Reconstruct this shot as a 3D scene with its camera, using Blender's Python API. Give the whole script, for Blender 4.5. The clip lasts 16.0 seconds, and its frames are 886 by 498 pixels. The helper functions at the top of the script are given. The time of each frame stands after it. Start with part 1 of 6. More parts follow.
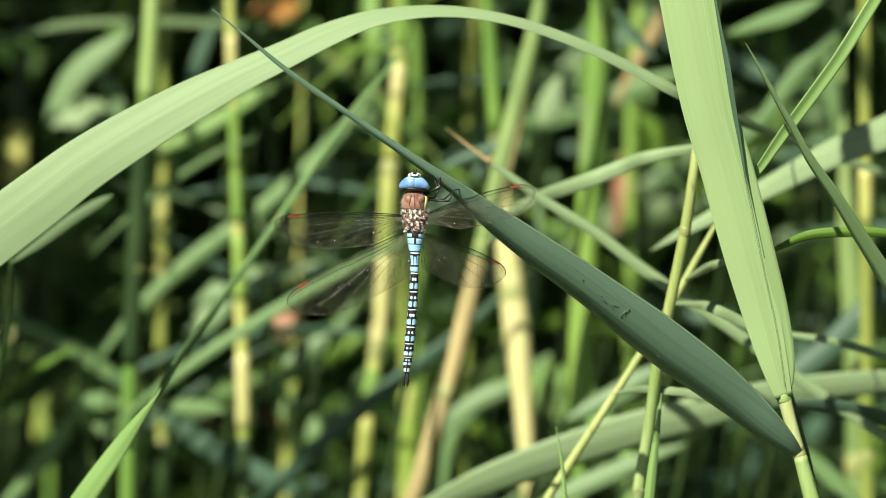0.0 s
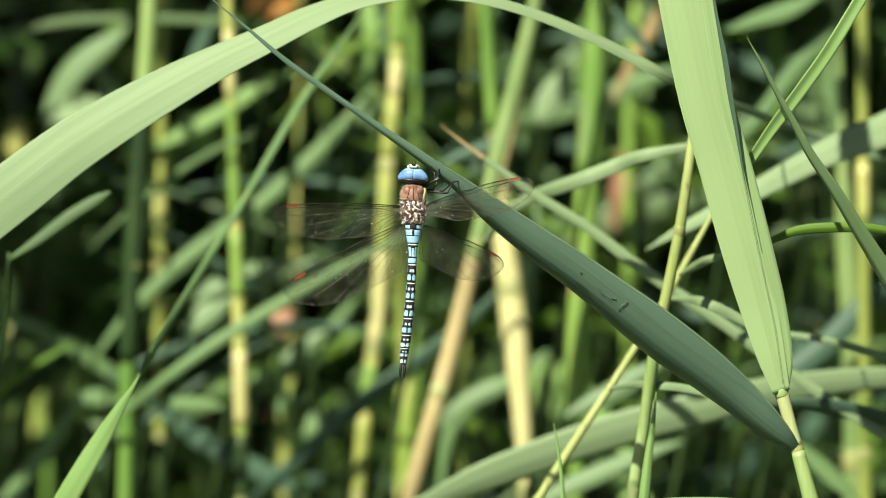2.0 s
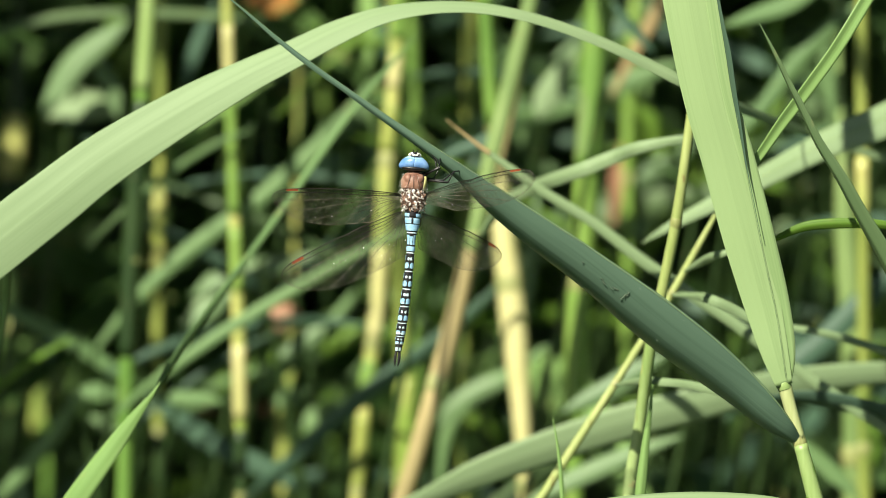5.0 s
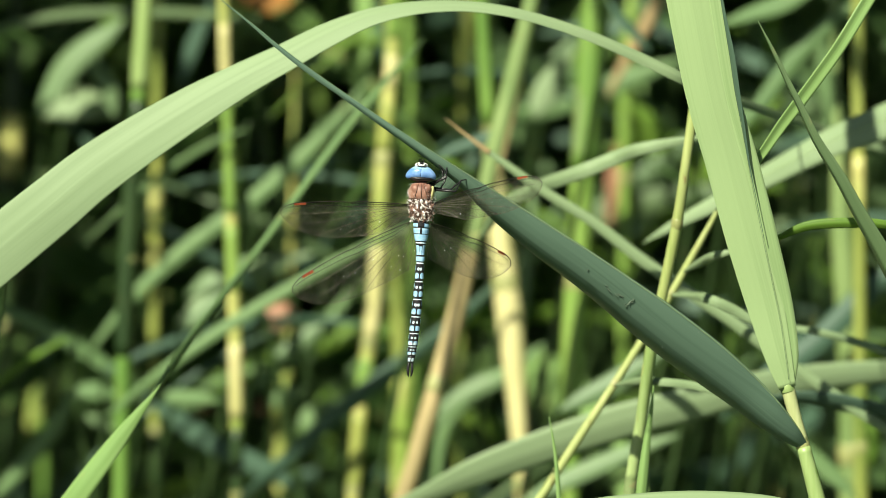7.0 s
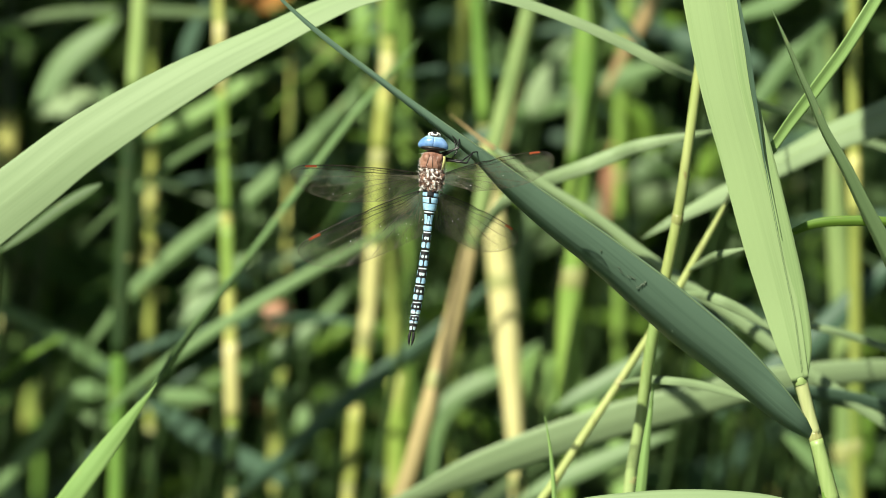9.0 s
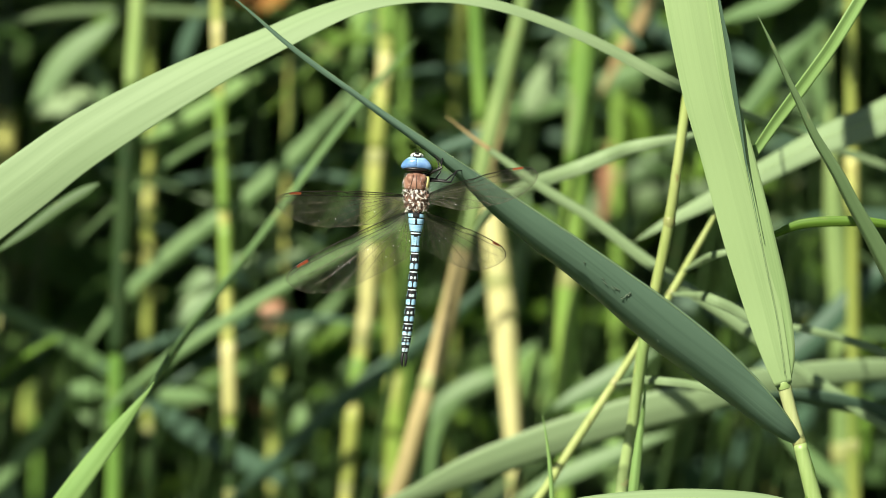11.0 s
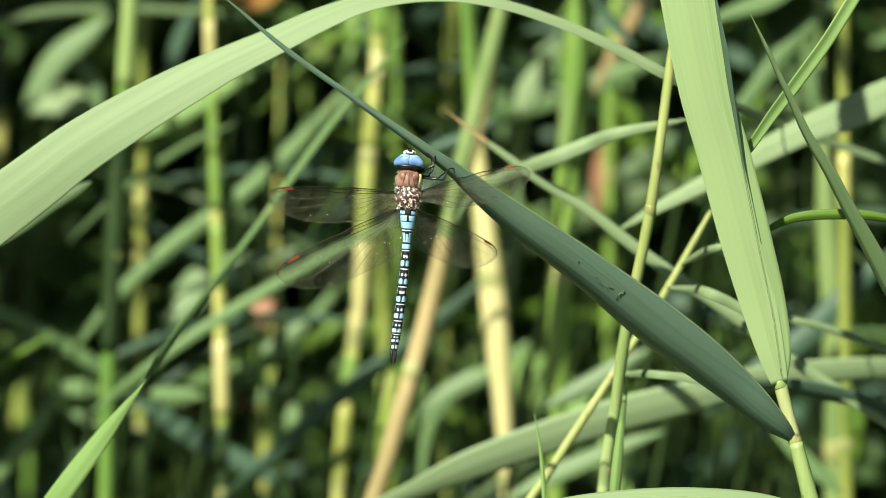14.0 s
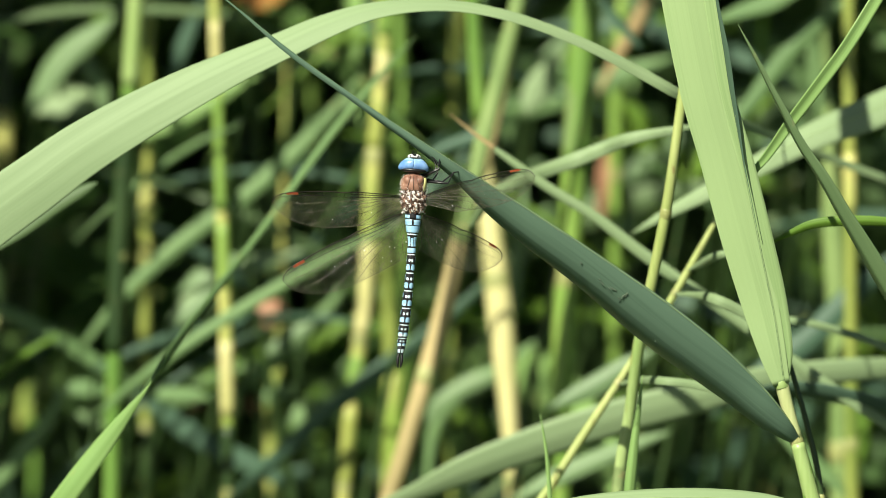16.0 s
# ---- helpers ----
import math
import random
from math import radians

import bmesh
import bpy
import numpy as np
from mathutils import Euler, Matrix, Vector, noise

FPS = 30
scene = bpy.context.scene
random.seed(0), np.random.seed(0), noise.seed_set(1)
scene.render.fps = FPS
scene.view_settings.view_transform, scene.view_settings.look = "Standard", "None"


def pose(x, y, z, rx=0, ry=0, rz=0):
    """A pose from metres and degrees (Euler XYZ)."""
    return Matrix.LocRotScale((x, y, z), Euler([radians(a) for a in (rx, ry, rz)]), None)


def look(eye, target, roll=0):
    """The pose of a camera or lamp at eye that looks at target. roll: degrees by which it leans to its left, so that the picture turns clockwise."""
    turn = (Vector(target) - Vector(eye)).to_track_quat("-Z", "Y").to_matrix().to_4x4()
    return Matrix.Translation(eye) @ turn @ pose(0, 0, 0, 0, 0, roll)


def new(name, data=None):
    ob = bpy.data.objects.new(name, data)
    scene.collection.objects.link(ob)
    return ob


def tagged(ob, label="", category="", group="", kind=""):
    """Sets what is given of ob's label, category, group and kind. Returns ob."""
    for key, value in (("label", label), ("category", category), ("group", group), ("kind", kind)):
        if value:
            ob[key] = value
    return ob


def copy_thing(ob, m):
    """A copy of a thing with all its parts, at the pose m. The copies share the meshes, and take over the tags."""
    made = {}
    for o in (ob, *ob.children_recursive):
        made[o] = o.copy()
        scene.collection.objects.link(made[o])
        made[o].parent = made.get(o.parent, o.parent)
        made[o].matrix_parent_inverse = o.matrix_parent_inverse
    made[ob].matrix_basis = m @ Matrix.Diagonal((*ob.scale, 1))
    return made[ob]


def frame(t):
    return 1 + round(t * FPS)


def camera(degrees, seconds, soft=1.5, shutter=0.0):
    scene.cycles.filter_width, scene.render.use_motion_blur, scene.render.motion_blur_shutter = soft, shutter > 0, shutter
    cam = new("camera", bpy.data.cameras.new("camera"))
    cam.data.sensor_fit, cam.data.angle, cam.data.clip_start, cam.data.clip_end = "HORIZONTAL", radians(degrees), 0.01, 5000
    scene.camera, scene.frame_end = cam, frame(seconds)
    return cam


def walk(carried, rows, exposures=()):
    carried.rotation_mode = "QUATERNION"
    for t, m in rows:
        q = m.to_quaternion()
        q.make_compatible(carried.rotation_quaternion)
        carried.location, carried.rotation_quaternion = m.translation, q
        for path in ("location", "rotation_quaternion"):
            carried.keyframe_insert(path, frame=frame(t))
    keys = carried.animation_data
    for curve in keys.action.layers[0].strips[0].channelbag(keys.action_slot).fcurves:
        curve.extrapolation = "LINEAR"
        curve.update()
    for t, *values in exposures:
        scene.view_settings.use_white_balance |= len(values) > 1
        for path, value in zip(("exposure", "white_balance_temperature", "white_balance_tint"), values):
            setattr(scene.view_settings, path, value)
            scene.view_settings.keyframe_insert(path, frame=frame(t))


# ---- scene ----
# ---- camera ----
cam = camera(8.0, 16.0, soft=0.5)
cam.data.dof.use_dof = True
cam.data.dof.focus_distance = 1.882
cam.data.dof.aperture_fstop = 10.5

EYE = (0.0, -1.9, 1.0)


def aim(right, up):
    """The camera's pose on its tripod, turned by a few millimetres at the plane of focus."""
    return look(EYE, (right, 0.0, 1.0 + up))


walk(cam, [
    (0, aim(-0.00000, 0.00000)),
    (0.5, aim(-0.00000, 0.00000)),
    (1, aim(0.00017, -0.00034)),
    (1.5, aim(0.00051, -0.00068)),
    (2, aim(0.00068, -0.00102)),
    (2.5, aim(0.00068, -0.00136)),
    (3, aim(0.00059, -0.00169)),
    (3.5, aim(0.00034, -0.00203)),
    (4, aim(0.00068, -0.00237)),
    (6.5, aim(0.00119, -0.00271)),
    (7, aim(0.00203, -0.00288)),
    (7.5, aim(0.00305, -0.00305)),
    (8, aim(0.00339, -0.00314)),
    (8.5, aim(0.00339, -0.00322)),
    (9, aim(0.00339, -0.00330)),
    (11.5, aim(0.00441, -0.00356)),
    (12, aim(0.00491, -0.00364)),
    (12.5, aim(0.00593, -0.00373)),
    (13, aim(0.00661, -0.00390)),
    (13.5, aim(0.00661, -0.00390)),
    (14, aim(0.00644, -0.00390)),
    (14.5, aim(0.00593, -0.00381)),
    (15, aim(0.00542, -0.00373)),
    (15.5, aim(0.00534, -0.00373)),
    (16, aim(0.00475, -0.00373)),
])

# ---- world, sun, exposure ----
SUN_FROM = Vector((-0.45, -0.85, 0.86)).normalized()
world = bpy.data.worlds.new("sky")
scene.world = world
world.use_nodes = True
sky = world.node_tree.nodes.new("ShaderNodeTexSky")
sky.sky_type = "NISHITA"
sky.sun_disc = False
sky.sun_elevation = math.asin(SUN_FROM.z)
sky.sun_rotation = math.atan2(SUN_FROM.x, SUN_FROM.y)
world.node_tree.links.new(sky.outputs[0], world.node_tree.nodes["Background"].inputs[0])
world.node_tree.nodes["Background"].inputs[1].default_value = 0.037

sun = new("sun", bpy.data.lights.new("sun", "SUN"))
sun.data.energy = 5.0
sun.data.angle = radians(0.5)
sun.data.color = (1.0, 0.967, 0.785)
sun.matrix_world = look(SUN_FROM * 6, (0, 0, 0))
scene.view_settings.exposure = 0.595


# ---- materials ----
def material(name):
    m = bpy.data.materials.new(name)
    m.use_nodes = True
    n, l = m.node_tree.nodes, m.node_tree.links
    return m, n, l, n["Principled BSDF"]


def ramp(n, stops):
    r = n.new("ShaderNodeValToRGB")
    e = r.color_ramp.elements
    while len(e) < len(stops):
        e.new(0.5)
    for k, (p, c) in zip(e, stops):
        k.position, k.color = p, (*c, 1)
    return r


def mapped_noise(n, l, source, scale, stretch, detail=3):
    mp = n.new("ShaderNodeMapping")
    mp.inputs["Scale"].default_value = stretch
    l.new(source, mp.inputs[0])
    t = n.new("ShaderNodeTexNoise")
    t.inputs["Scale"].default_value = scale
    t.inputs["Detail"].default_value = detail
    l.new(mp.outputs[0], t.inputs["Vector"])
    return t.outputs["Fac"]


def leaf_material(name, dark, light, dry=(0.42, 0.33, 0.14), glow=0.25, dryness=0.0, gloss=0.45, island=False):
    """A grass blade: fine veins along it, blotches, some light passing through."""
    m, n, l, b = material(name)
    uv = n.new("ShaderNodeTexCoord").outputs["UV"]
    if island:
        rnd = n.new("ShaderNodeNewGeometry").outputs["Random Per Island"]
    else:
        rnd = n.new("ShaderNodeObjectInfo").outputs["Random"]
    veins = mapped_noise(n, l, uv, 1.0, (2600, 14, 1), 2)
    bands = mapped_noise(n, l, uv, 1.0, (420, 9, 1), 2)
    blots = mapped_noise(n, l, uv, 1.0, (130, 60, 1), 4)
    add = n.new("ShaderNodeMath"); add.operation = "MULTIPLY_ADD"
    l.new(veins, add.inputs[0]); add.inputs[1].default_value = 0.45
    l.new(bands, add.inputs[2])
    add2 = n.new("ShaderNodeMath"); add2.operation = "MULTIPLY_ADD"
    l.new(rnd, add2.inputs[0]); add2.inputs[1].default_value = 0.35
    l.new(add.outputs[0], add2.inputs[2])
    r = ramp(n, [(0.45, dark), (1.0, light)])
    l.new(add2.outputs[0], r.inputs[0])
    mixc = n.new("ShaderNodeMix"); mixc.data_type = "RGBA"
    l.new(r.outputs[0], mixc.inputs[6])
    mixc.inputs[7].default_value = (*dry, 1)
    rr = ramp(n, [(0.60 - dryness, (0, 0, 0)), (0.80 - dryness, (0.8, 0.8, 0.8))])
    l.new(blots, rr.inputs[0])
    l.new(rr.outputs[0], mixc.inputs[0])
    l.new(mixc.outputs[2], b.inputs["Base Color"])
    b.inputs["Roughness"].default_value = gloss
    b.inputs["Specular IOR Level"].default_value = 0.3
    bump = n.new("ShaderNodeBump")
    bump.inputs["Strength"].default_value = 0.35
    bump.inputs["Distance"].default_value = 0.0002
    l.new(add.outputs[0], bump.inputs["Height"])
    l.new(bump.outputs[0], b.inputs["Normal"])
    tr = n.new("ShaderNodeBsdfTranslucent")
    hue = n.new("ShaderNodeHueSaturation")
    hue.inputs["Saturation"].default_value = 1.25
    hue.inputs["Value"].default_value = 1.2
    l.new(mixc.outputs[2], hue.inputs["Color"])
    l.new(hue.outputs[0], tr.inputs[0])
    mix = n.new("ShaderNodeMixShader")
    mix.inputs[0].default_value = glow
    l.new(b.outputs[0], mix.inputs[1])
    l.new(tr.outputs[0], mix.inputs[2])
    l.new(mix.outputs[0], n["Material Output"].inputs[0])
    return m


def stem_material(name, a, b_, spots=(0.25, 0.16, 0.07), gloss=0.38):
    """A reed culm: long streaks and a few brown flecks."""
    m, n, l, b = material(name)
    ob = n.new("ShaderNodeTexCoord").outputs["Object"]
    streak = mapped_noise(n, l, ob, 1.0, (900, 900, 12), 3)
    long = mapped_noise(n, l, ob, 1.0, (25, 25, 15), 3)
    fleck = mapped_noise(n, l, ob, 1.0, (500, 500, 120), 2)
    add = n.new("ShaderNodeMath"); add.operation = "MULTIPLY_ADD"
    l.new(streak, add.inputs[0]); add.inputs[1].default_value = 0.5
    l.new(long, add.inputs[2])
    r = ramp(n, [(0.58, a), (0.92, b_)])
    l.new(add.outputs[0], r.inputs[0])
    rr = ramp(n, [(0.68, (0, 0, 0)), (0.78, (0.7, 0.7, 0.7))])
    l.new(fleck, rr.inputs[0])
    mixc = n.new("ShaderNodeMix"); mixc.data_type = "RGBA"
    l.new(rr.outputs[0], mixc.inputs[0])
    l.new(r.outputs[0], mixc.inputs[6])
    mixc.inputs[7].default_value = (*spots, 1)
    l.new(mixc.outputs[2], b.inputs["Base Color"])
    b.inputs["Roughness"].default_value = gloss
    bump = n.new("ShaderNodeBump")
    bump.inputs["Strength"].default_value = 0.3
    bump.inputs["Distance"].default_value = 0.0002
    l.new(streak, bump.inputs["Height"])
    l.new(bump.outputs[0], b.inputs["Normal"])
    return m


def plain_material(name, a, b_, scale, rough, metal=0.0, bump_d=0.0001, coat=0.0):
    m, n, l, b = material(name)
    ob = n.new("ShaderNodeTexCoord").outputs["Object"]
    f = mapped_noise(n, l, ob, scale, (1, 1, 1), 4)
    r = ramp(n, [(0.35, a), (0.65, b_)])
    l.new(f, r.inputs[0])
    l.new(r.outputs[0], b.inputs["Base Color"])
    b.inputs["Roughness"].default_value = rough
    b.inputs["Metallic"].default_value = metal
    b.inputs["Coat Weight"].default_value = coat
    bump = n.new("ShaderNodeBump")
    bump.inputs["Strength"].default_value = 0.4
    bump.inputs["Distance"].default_value = bump_d
    l.new(f, bump.inputs["Height"])
    l.new(bump.outputs[0], b.inputs["Normal"])
    return m


def membrane_material():
    """Clear insect wing: nearly all light goes straight through, a faint gloss stays."""
    m, n, l, b = material("wing_membrane")
    n.remove(b)
    tr = n.new("ShaderNodeBsdfTransparent")
    tr.inputs[0].default_value = (0.972, 0.976, 0.972, 1)
    gl = n.new("ShaderNodeBsdfGlossy")
    gl.inputs["Roughness"].default_value = 0.22
    fr = n.new("ShaderNodeFresnel")
    fr.inputs[0].default_value = 1.28
    ob = n.new("ShaderNodeTexCoord").outputs["Object"]
    bump = n.new("ShaderNodeBump")
    bump.inputs["Strength"].default_value = 0.5
    bump.inputs["Distance"].default_value = 0.0003
    l.new(mapped_noise(n, l, ob, 700, (1, 1, 1), 2), bump.inputs["Height"])
    l.new(bump.outputs[0], gl.inputs["Normal"])
    mix = n.new("ShaderNodeMixShader")
    l.new(fr.outputs[0], mix.inputs[0])
    l.new(tr.outputs[0], mix.inputs[1])
    l.new(gl.outputs[0], mix.inputs[2])
    haze = n.new("ShaderNodeBsdfTranslucent")
    haze.inputs[0].default_value = (0.8, 0.82, 0.8, 1)
    soft = n.new("ShaderNodeMixShader")
    soft.inputs[0].default_value = 0.10
    l.new(mix.outputs[0], soft.inputs[1])
    l.new(haze.outputs[0], soft.inputs[2])
    l.new(soft.outputs[0], n["Material Output"].inputs[0])
    return m


LEAF = leaf_material("leaf_fresh", (0.157, 0.29, 0.08), (0.246, 0.40, 0.13), glow=0.15)
LEAF_BROAD = leaf_material("leaf_broad", (0.205, 0.332, 0.120), (0.350, 0.488, 0.222), glow=0.12, gloss=0.5, dryness=-0.2)
# dark bluish copy of the leaf, with shade put into its colour
LEAF_SHADE_BLUE = leaf_material("leaf_shade_blue", (0.048, 0.100, 0.066), (0.095, 0.155, 0.105), glow=0.08, gloss=0.42, dryness=-0.2)
LEAF_PALE = leaf_material("leaf_pale", (0.202, 0.293, 0.14), (0.270, 0.372, 0.196), glow=0.12, gloss=0.6, dryness=-0.2)
LEAF_GREY = leaf_material("leaf_grey", (0.115, 0.200, 0.088), (0.18, 0.280, 0.130), glow=0.12)
LEAF_SOFT = leaf_material("leaf_soft_green", (0.095, 0.185, 0.066), (0.170, 0.285, 0.112), glow=0.15, gloss=0.55)
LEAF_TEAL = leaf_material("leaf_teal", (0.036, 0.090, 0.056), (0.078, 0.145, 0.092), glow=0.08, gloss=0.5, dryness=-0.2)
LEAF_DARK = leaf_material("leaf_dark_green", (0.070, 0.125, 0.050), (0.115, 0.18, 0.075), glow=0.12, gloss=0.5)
# the slanting leaf's blue-green, darkened for its face turned from the sun
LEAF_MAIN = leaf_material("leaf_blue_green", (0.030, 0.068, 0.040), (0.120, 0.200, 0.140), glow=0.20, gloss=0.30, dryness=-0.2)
LEAF_LIME = leaf_material("leaf_lime", (0.0884, 0.21, 0.025), (0.196, 0.34, 0.05), glow=0.35)
LEAF_DRY = leaf_material("leaf_dry", (0.295, 0.20, 0.09), (0.451, 0.34, 0.17), dryness=0.1)
LEAF_RUST = leaf_material("leaf_rust", (0.33, 0.15, 0.085), (0.50, 0.28, 0.17), dryness=-0.2)
LEAF_ORANGE = leaf_material("leaf_orange", (0.36, 0.15, 0.035), (0.52, 0.26, 0.07), dryness=-0.2)
# leaves deep in the stand: their shade is put into these dark greens
LEAF_DEEP_SHADE = leaf_material("leaf_deep_shade", (0.026, 0.070, 0.018), (0.064, 0.130, 0.034), glow=0.3)
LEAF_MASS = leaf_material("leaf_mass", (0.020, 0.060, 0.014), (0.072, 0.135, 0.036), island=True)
RIB = leaf_material("leaf_rib", (0.236, 0.37, 0.14), (0.334, 0.46, 0.20))
RIB_DARK = leaf_material("leaf_rib_dark", (0.0982, 0.17, 0.09), (0.147, 0.22, 0.12))
STEM = stem_material("stem_green", (0.108, 0.23, 0.04), (0.236, 0.38, 0.08))
# brighter copy of the stem green, sunlight put into its colour
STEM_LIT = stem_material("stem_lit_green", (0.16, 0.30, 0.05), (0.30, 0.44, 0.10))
STEM_CREAM = stem_material("stem_cream", (0.50, 0.49, 0.18), (0.78, 0.72, 0.36))
STEM_PALE = stem_material("stem_pale", (0.25, 0.37, 0.11), (0.38, 0.50, 0.20))
# near-black copy of the stem green, shade put into its colour
STEM_SHADED = stem_material("stem_shaded", (0.017, 0.042, 0.011), (0.045, 0.082, 0.024))
STEM_YELLOW = stem_material("stem_yellow", (0.20, 0.32, 0.05), (0.668, 0.64, 0.22))
STEM_OLIVE = stem_material("stem_olive", (0.118, 0.20, 0.035), (0.373, 0.41, 0.10))
STEM_LEMON = stem_material("stem_lemon", (0.31, 0.39, 0.115), (0.46, 0.52, 0.20))
STEM_BUTTER = stem_material("stem_butter", (0.42, 0.48, 0.20), (0.56, 0.60, 0.30))
STEM_STRAW = stem_material("stem_straw", (0.33, 0.27, 0.12), (0.56, 0.45, 0.22))
STEM_SAGE = stem_material("stem_sage", (0.15, 0.24, 0.075), (0.26, 0.36, 0.13))
NODE = stem_material("stem_node", (0.255, 0.29, 0.09), (0.451, 0.46, 0.20))
SCAR = plain_material("leaf_scar", (0.065, 0.10, 0.062), (0.12, 0.16, 0.11), 900, 0.5)
# the ground is unseen; its green is there to bounce light up
MUD = plain_material("mud", (0.020, 0.030, 0.014), (0.060, 0.085, 0.034), 22, 0.85, bump_d=0.02)

BLACK = plain_material("insect_black", (0.008, 0.008, 0.010), (0.020, 0.018, 0.018), 800, 0.35)
BLUE = plain_material("insect_blue", (0.28, 0.54, 0.79), (0.44, 0.70, 0.91), 900, 0.36)
BLUE_PALE = plain_material("insect_pale_blue", (0.50, 0.68, 0.76), (0.68, 0.80, 0.85), 900, 0.42)
EYE_BLUE = plain_material("eye_blue", (0.12, 0.27, 0.62), (0.26, 0.45, 0.80), 420, 0.24, coat=0.5)
EYE_PALE = plain_material("eye_top", (0.26, 0.48, 0.70), (0.38, 0.60, 0.78), 600, 0.2, coat=0.5)
BROWN = plain_material("thorax_brown", (0.16, 0.065, 0.045), (0.42, 0.23, 0.16), 260, 0.5, bump_d=0.0004)
BROWN_DARK = plain_material("thorax_dark", (0.055, 0.028, 0.018), (0.13, 0.068, 0.042), 700, 0.6)
FLANK = plain_material("thorax_yellow", (0.50, 0.46, 0.16), (0.64, 0.60, 0.26), 700, 0.6)
TAN = plain_material("thorax_tan", (0.36, 0.22, 0.16), (0.60, 0.45, 0.36), 700, 0.5)
CREAM = plain_material("hinge_cream", (0.60, 0.58, 0.56), (0.85, 0.84, 0.82), 900, 0.5)
VEIN = plain_material("vein_brown", (0.012, 0.009, 0.007), (0.040, 0.030, 0.022), 500, 0.38)
VEIN_FINE = plain_material("vein_net", (0.065, 0.057, 0.04), (0.22, 0.20, 0.15), 500, 0.25)
STIGMA = plain_material("stigma_rust", (0.26, 0.055, 0.022), (0.44, 0.10, 0.04), 900, 0.4)
SPECK = plain_material("pale_speck", (0.78, 0.80, 0.80), (0.9, 0.9, 0.88), 900, 0.4)
MEMBRANE = membrane_material()


# ---- building helpers ----
def part(name, bm, mat, parent=None, label="", smooth=True):
    """One mesh object; under a parent its mesh is given in world space and moved into the parent's."""
    me = bpy.data.meshes.new(name)
    mats = mat if isinstance(mat, (list, tuple)) else [mat]
    for k in mats:
        me.materials.append(k)
    if smooth:
        for f in bm.faces:
            f.smooth = True
    bm.to_mesh(me)
    bm.free()
    ob = new(name, me)
    if parent is not None:
        ob.parent = parent
        me.transform(Matrix.Translation(-home(parent)))
    if label:
        ob["label"] = label
    return ob


def home(ob):
    """Where a thing or part has its origin in the world (no turns)."""
    return ob.location.copy() if ob.parent is None else ob.location + home(ob.parent)


def thing(name, place, label, category, group="", kind=""):
    e = new(name)
    e.location = place
    e.empty_display_size = 0.01
    return tagged(e, label, category, group, kind)


def spline(points, steps):
    """A smooth line through tuples of any length, the first three of them a place; uneven spacing makes no loops."""
    p = [np.array(q, float) for q in points]
    p = [2 * p[0] - p[1]] + p + [2 * p[-1] - p[-2]]
    gap = [max(1e-6, float(np.linalg.norm(b[:3] - a[:3]))) ** 0.5 for a, b in zip(p, p[1:])]
    out = []
    for i in range(1, len(p) - 2):
        a, b, c, d = p[i - 1:i + 3]
        g0, g1, g2 = gap[i - 1:i + 2]
        m1 = ((b - a) / g0 - (c - a) / (g0 + g1) + (c - b) / g1) * g1
        m2 = ((c - b) / g1 - (d - b) / (g1 + g2) + (d - c) / g2) * g1
        for k in range(steps):
            t = k / steps
            out.append((2 * t ** 3 - 3 * t * t + 1) * b + (t ** 3 - 2 * t * t + t) * m1 + (3 * t * t - 2 * t ** 3) * c + (t ** 3 - t * t) * m2)
    out.append(p[-2])
    return out


def run_of(rows, tilt, steps):
    """Along rows of (x, y, z, width): centre, side way, face way, width and length so far."""
    tl = tilt if isinstance(tilt, (list, tuple)) else [tilt] * len(rows)
    pts = spline([(*r, a) for r, a in zip(rows, tl)], steps)
    run, last = 0.0, None
    for i, p in enumerate(pts):
        c, w, a = Vector(p[:3]), max(p[3], 0.00015), radians(p[4])
        t = (Vector(pts[min(i + 1, len(pts) - 1)][:3]) - Vector(pts[max(i - 1, 0)][:3])).normalized()
        s = t.cross(Vector((0, 1, 0))).normalized()
        if last is None:
            if s.z < 0 or (abs(s.z) < 0.2 and s.x > 0):
                s = -s
        elif s.dot(last) < 0:
            s = -s
        last = s.copy()
        n = s.cross(t).normalized()
        if n.y > 0:
            n = -n
        # a face turned up has its upper edge further back
        yield c, s * math.cos(a) - n * math.sin(a), n * math.cos(a) + s * math.sin(a), w, w / max(0.35, math.cos(a)), run
        if i + 1 < len(pts):
            run += (Vector(pts[i + 1][:3]) - c).length


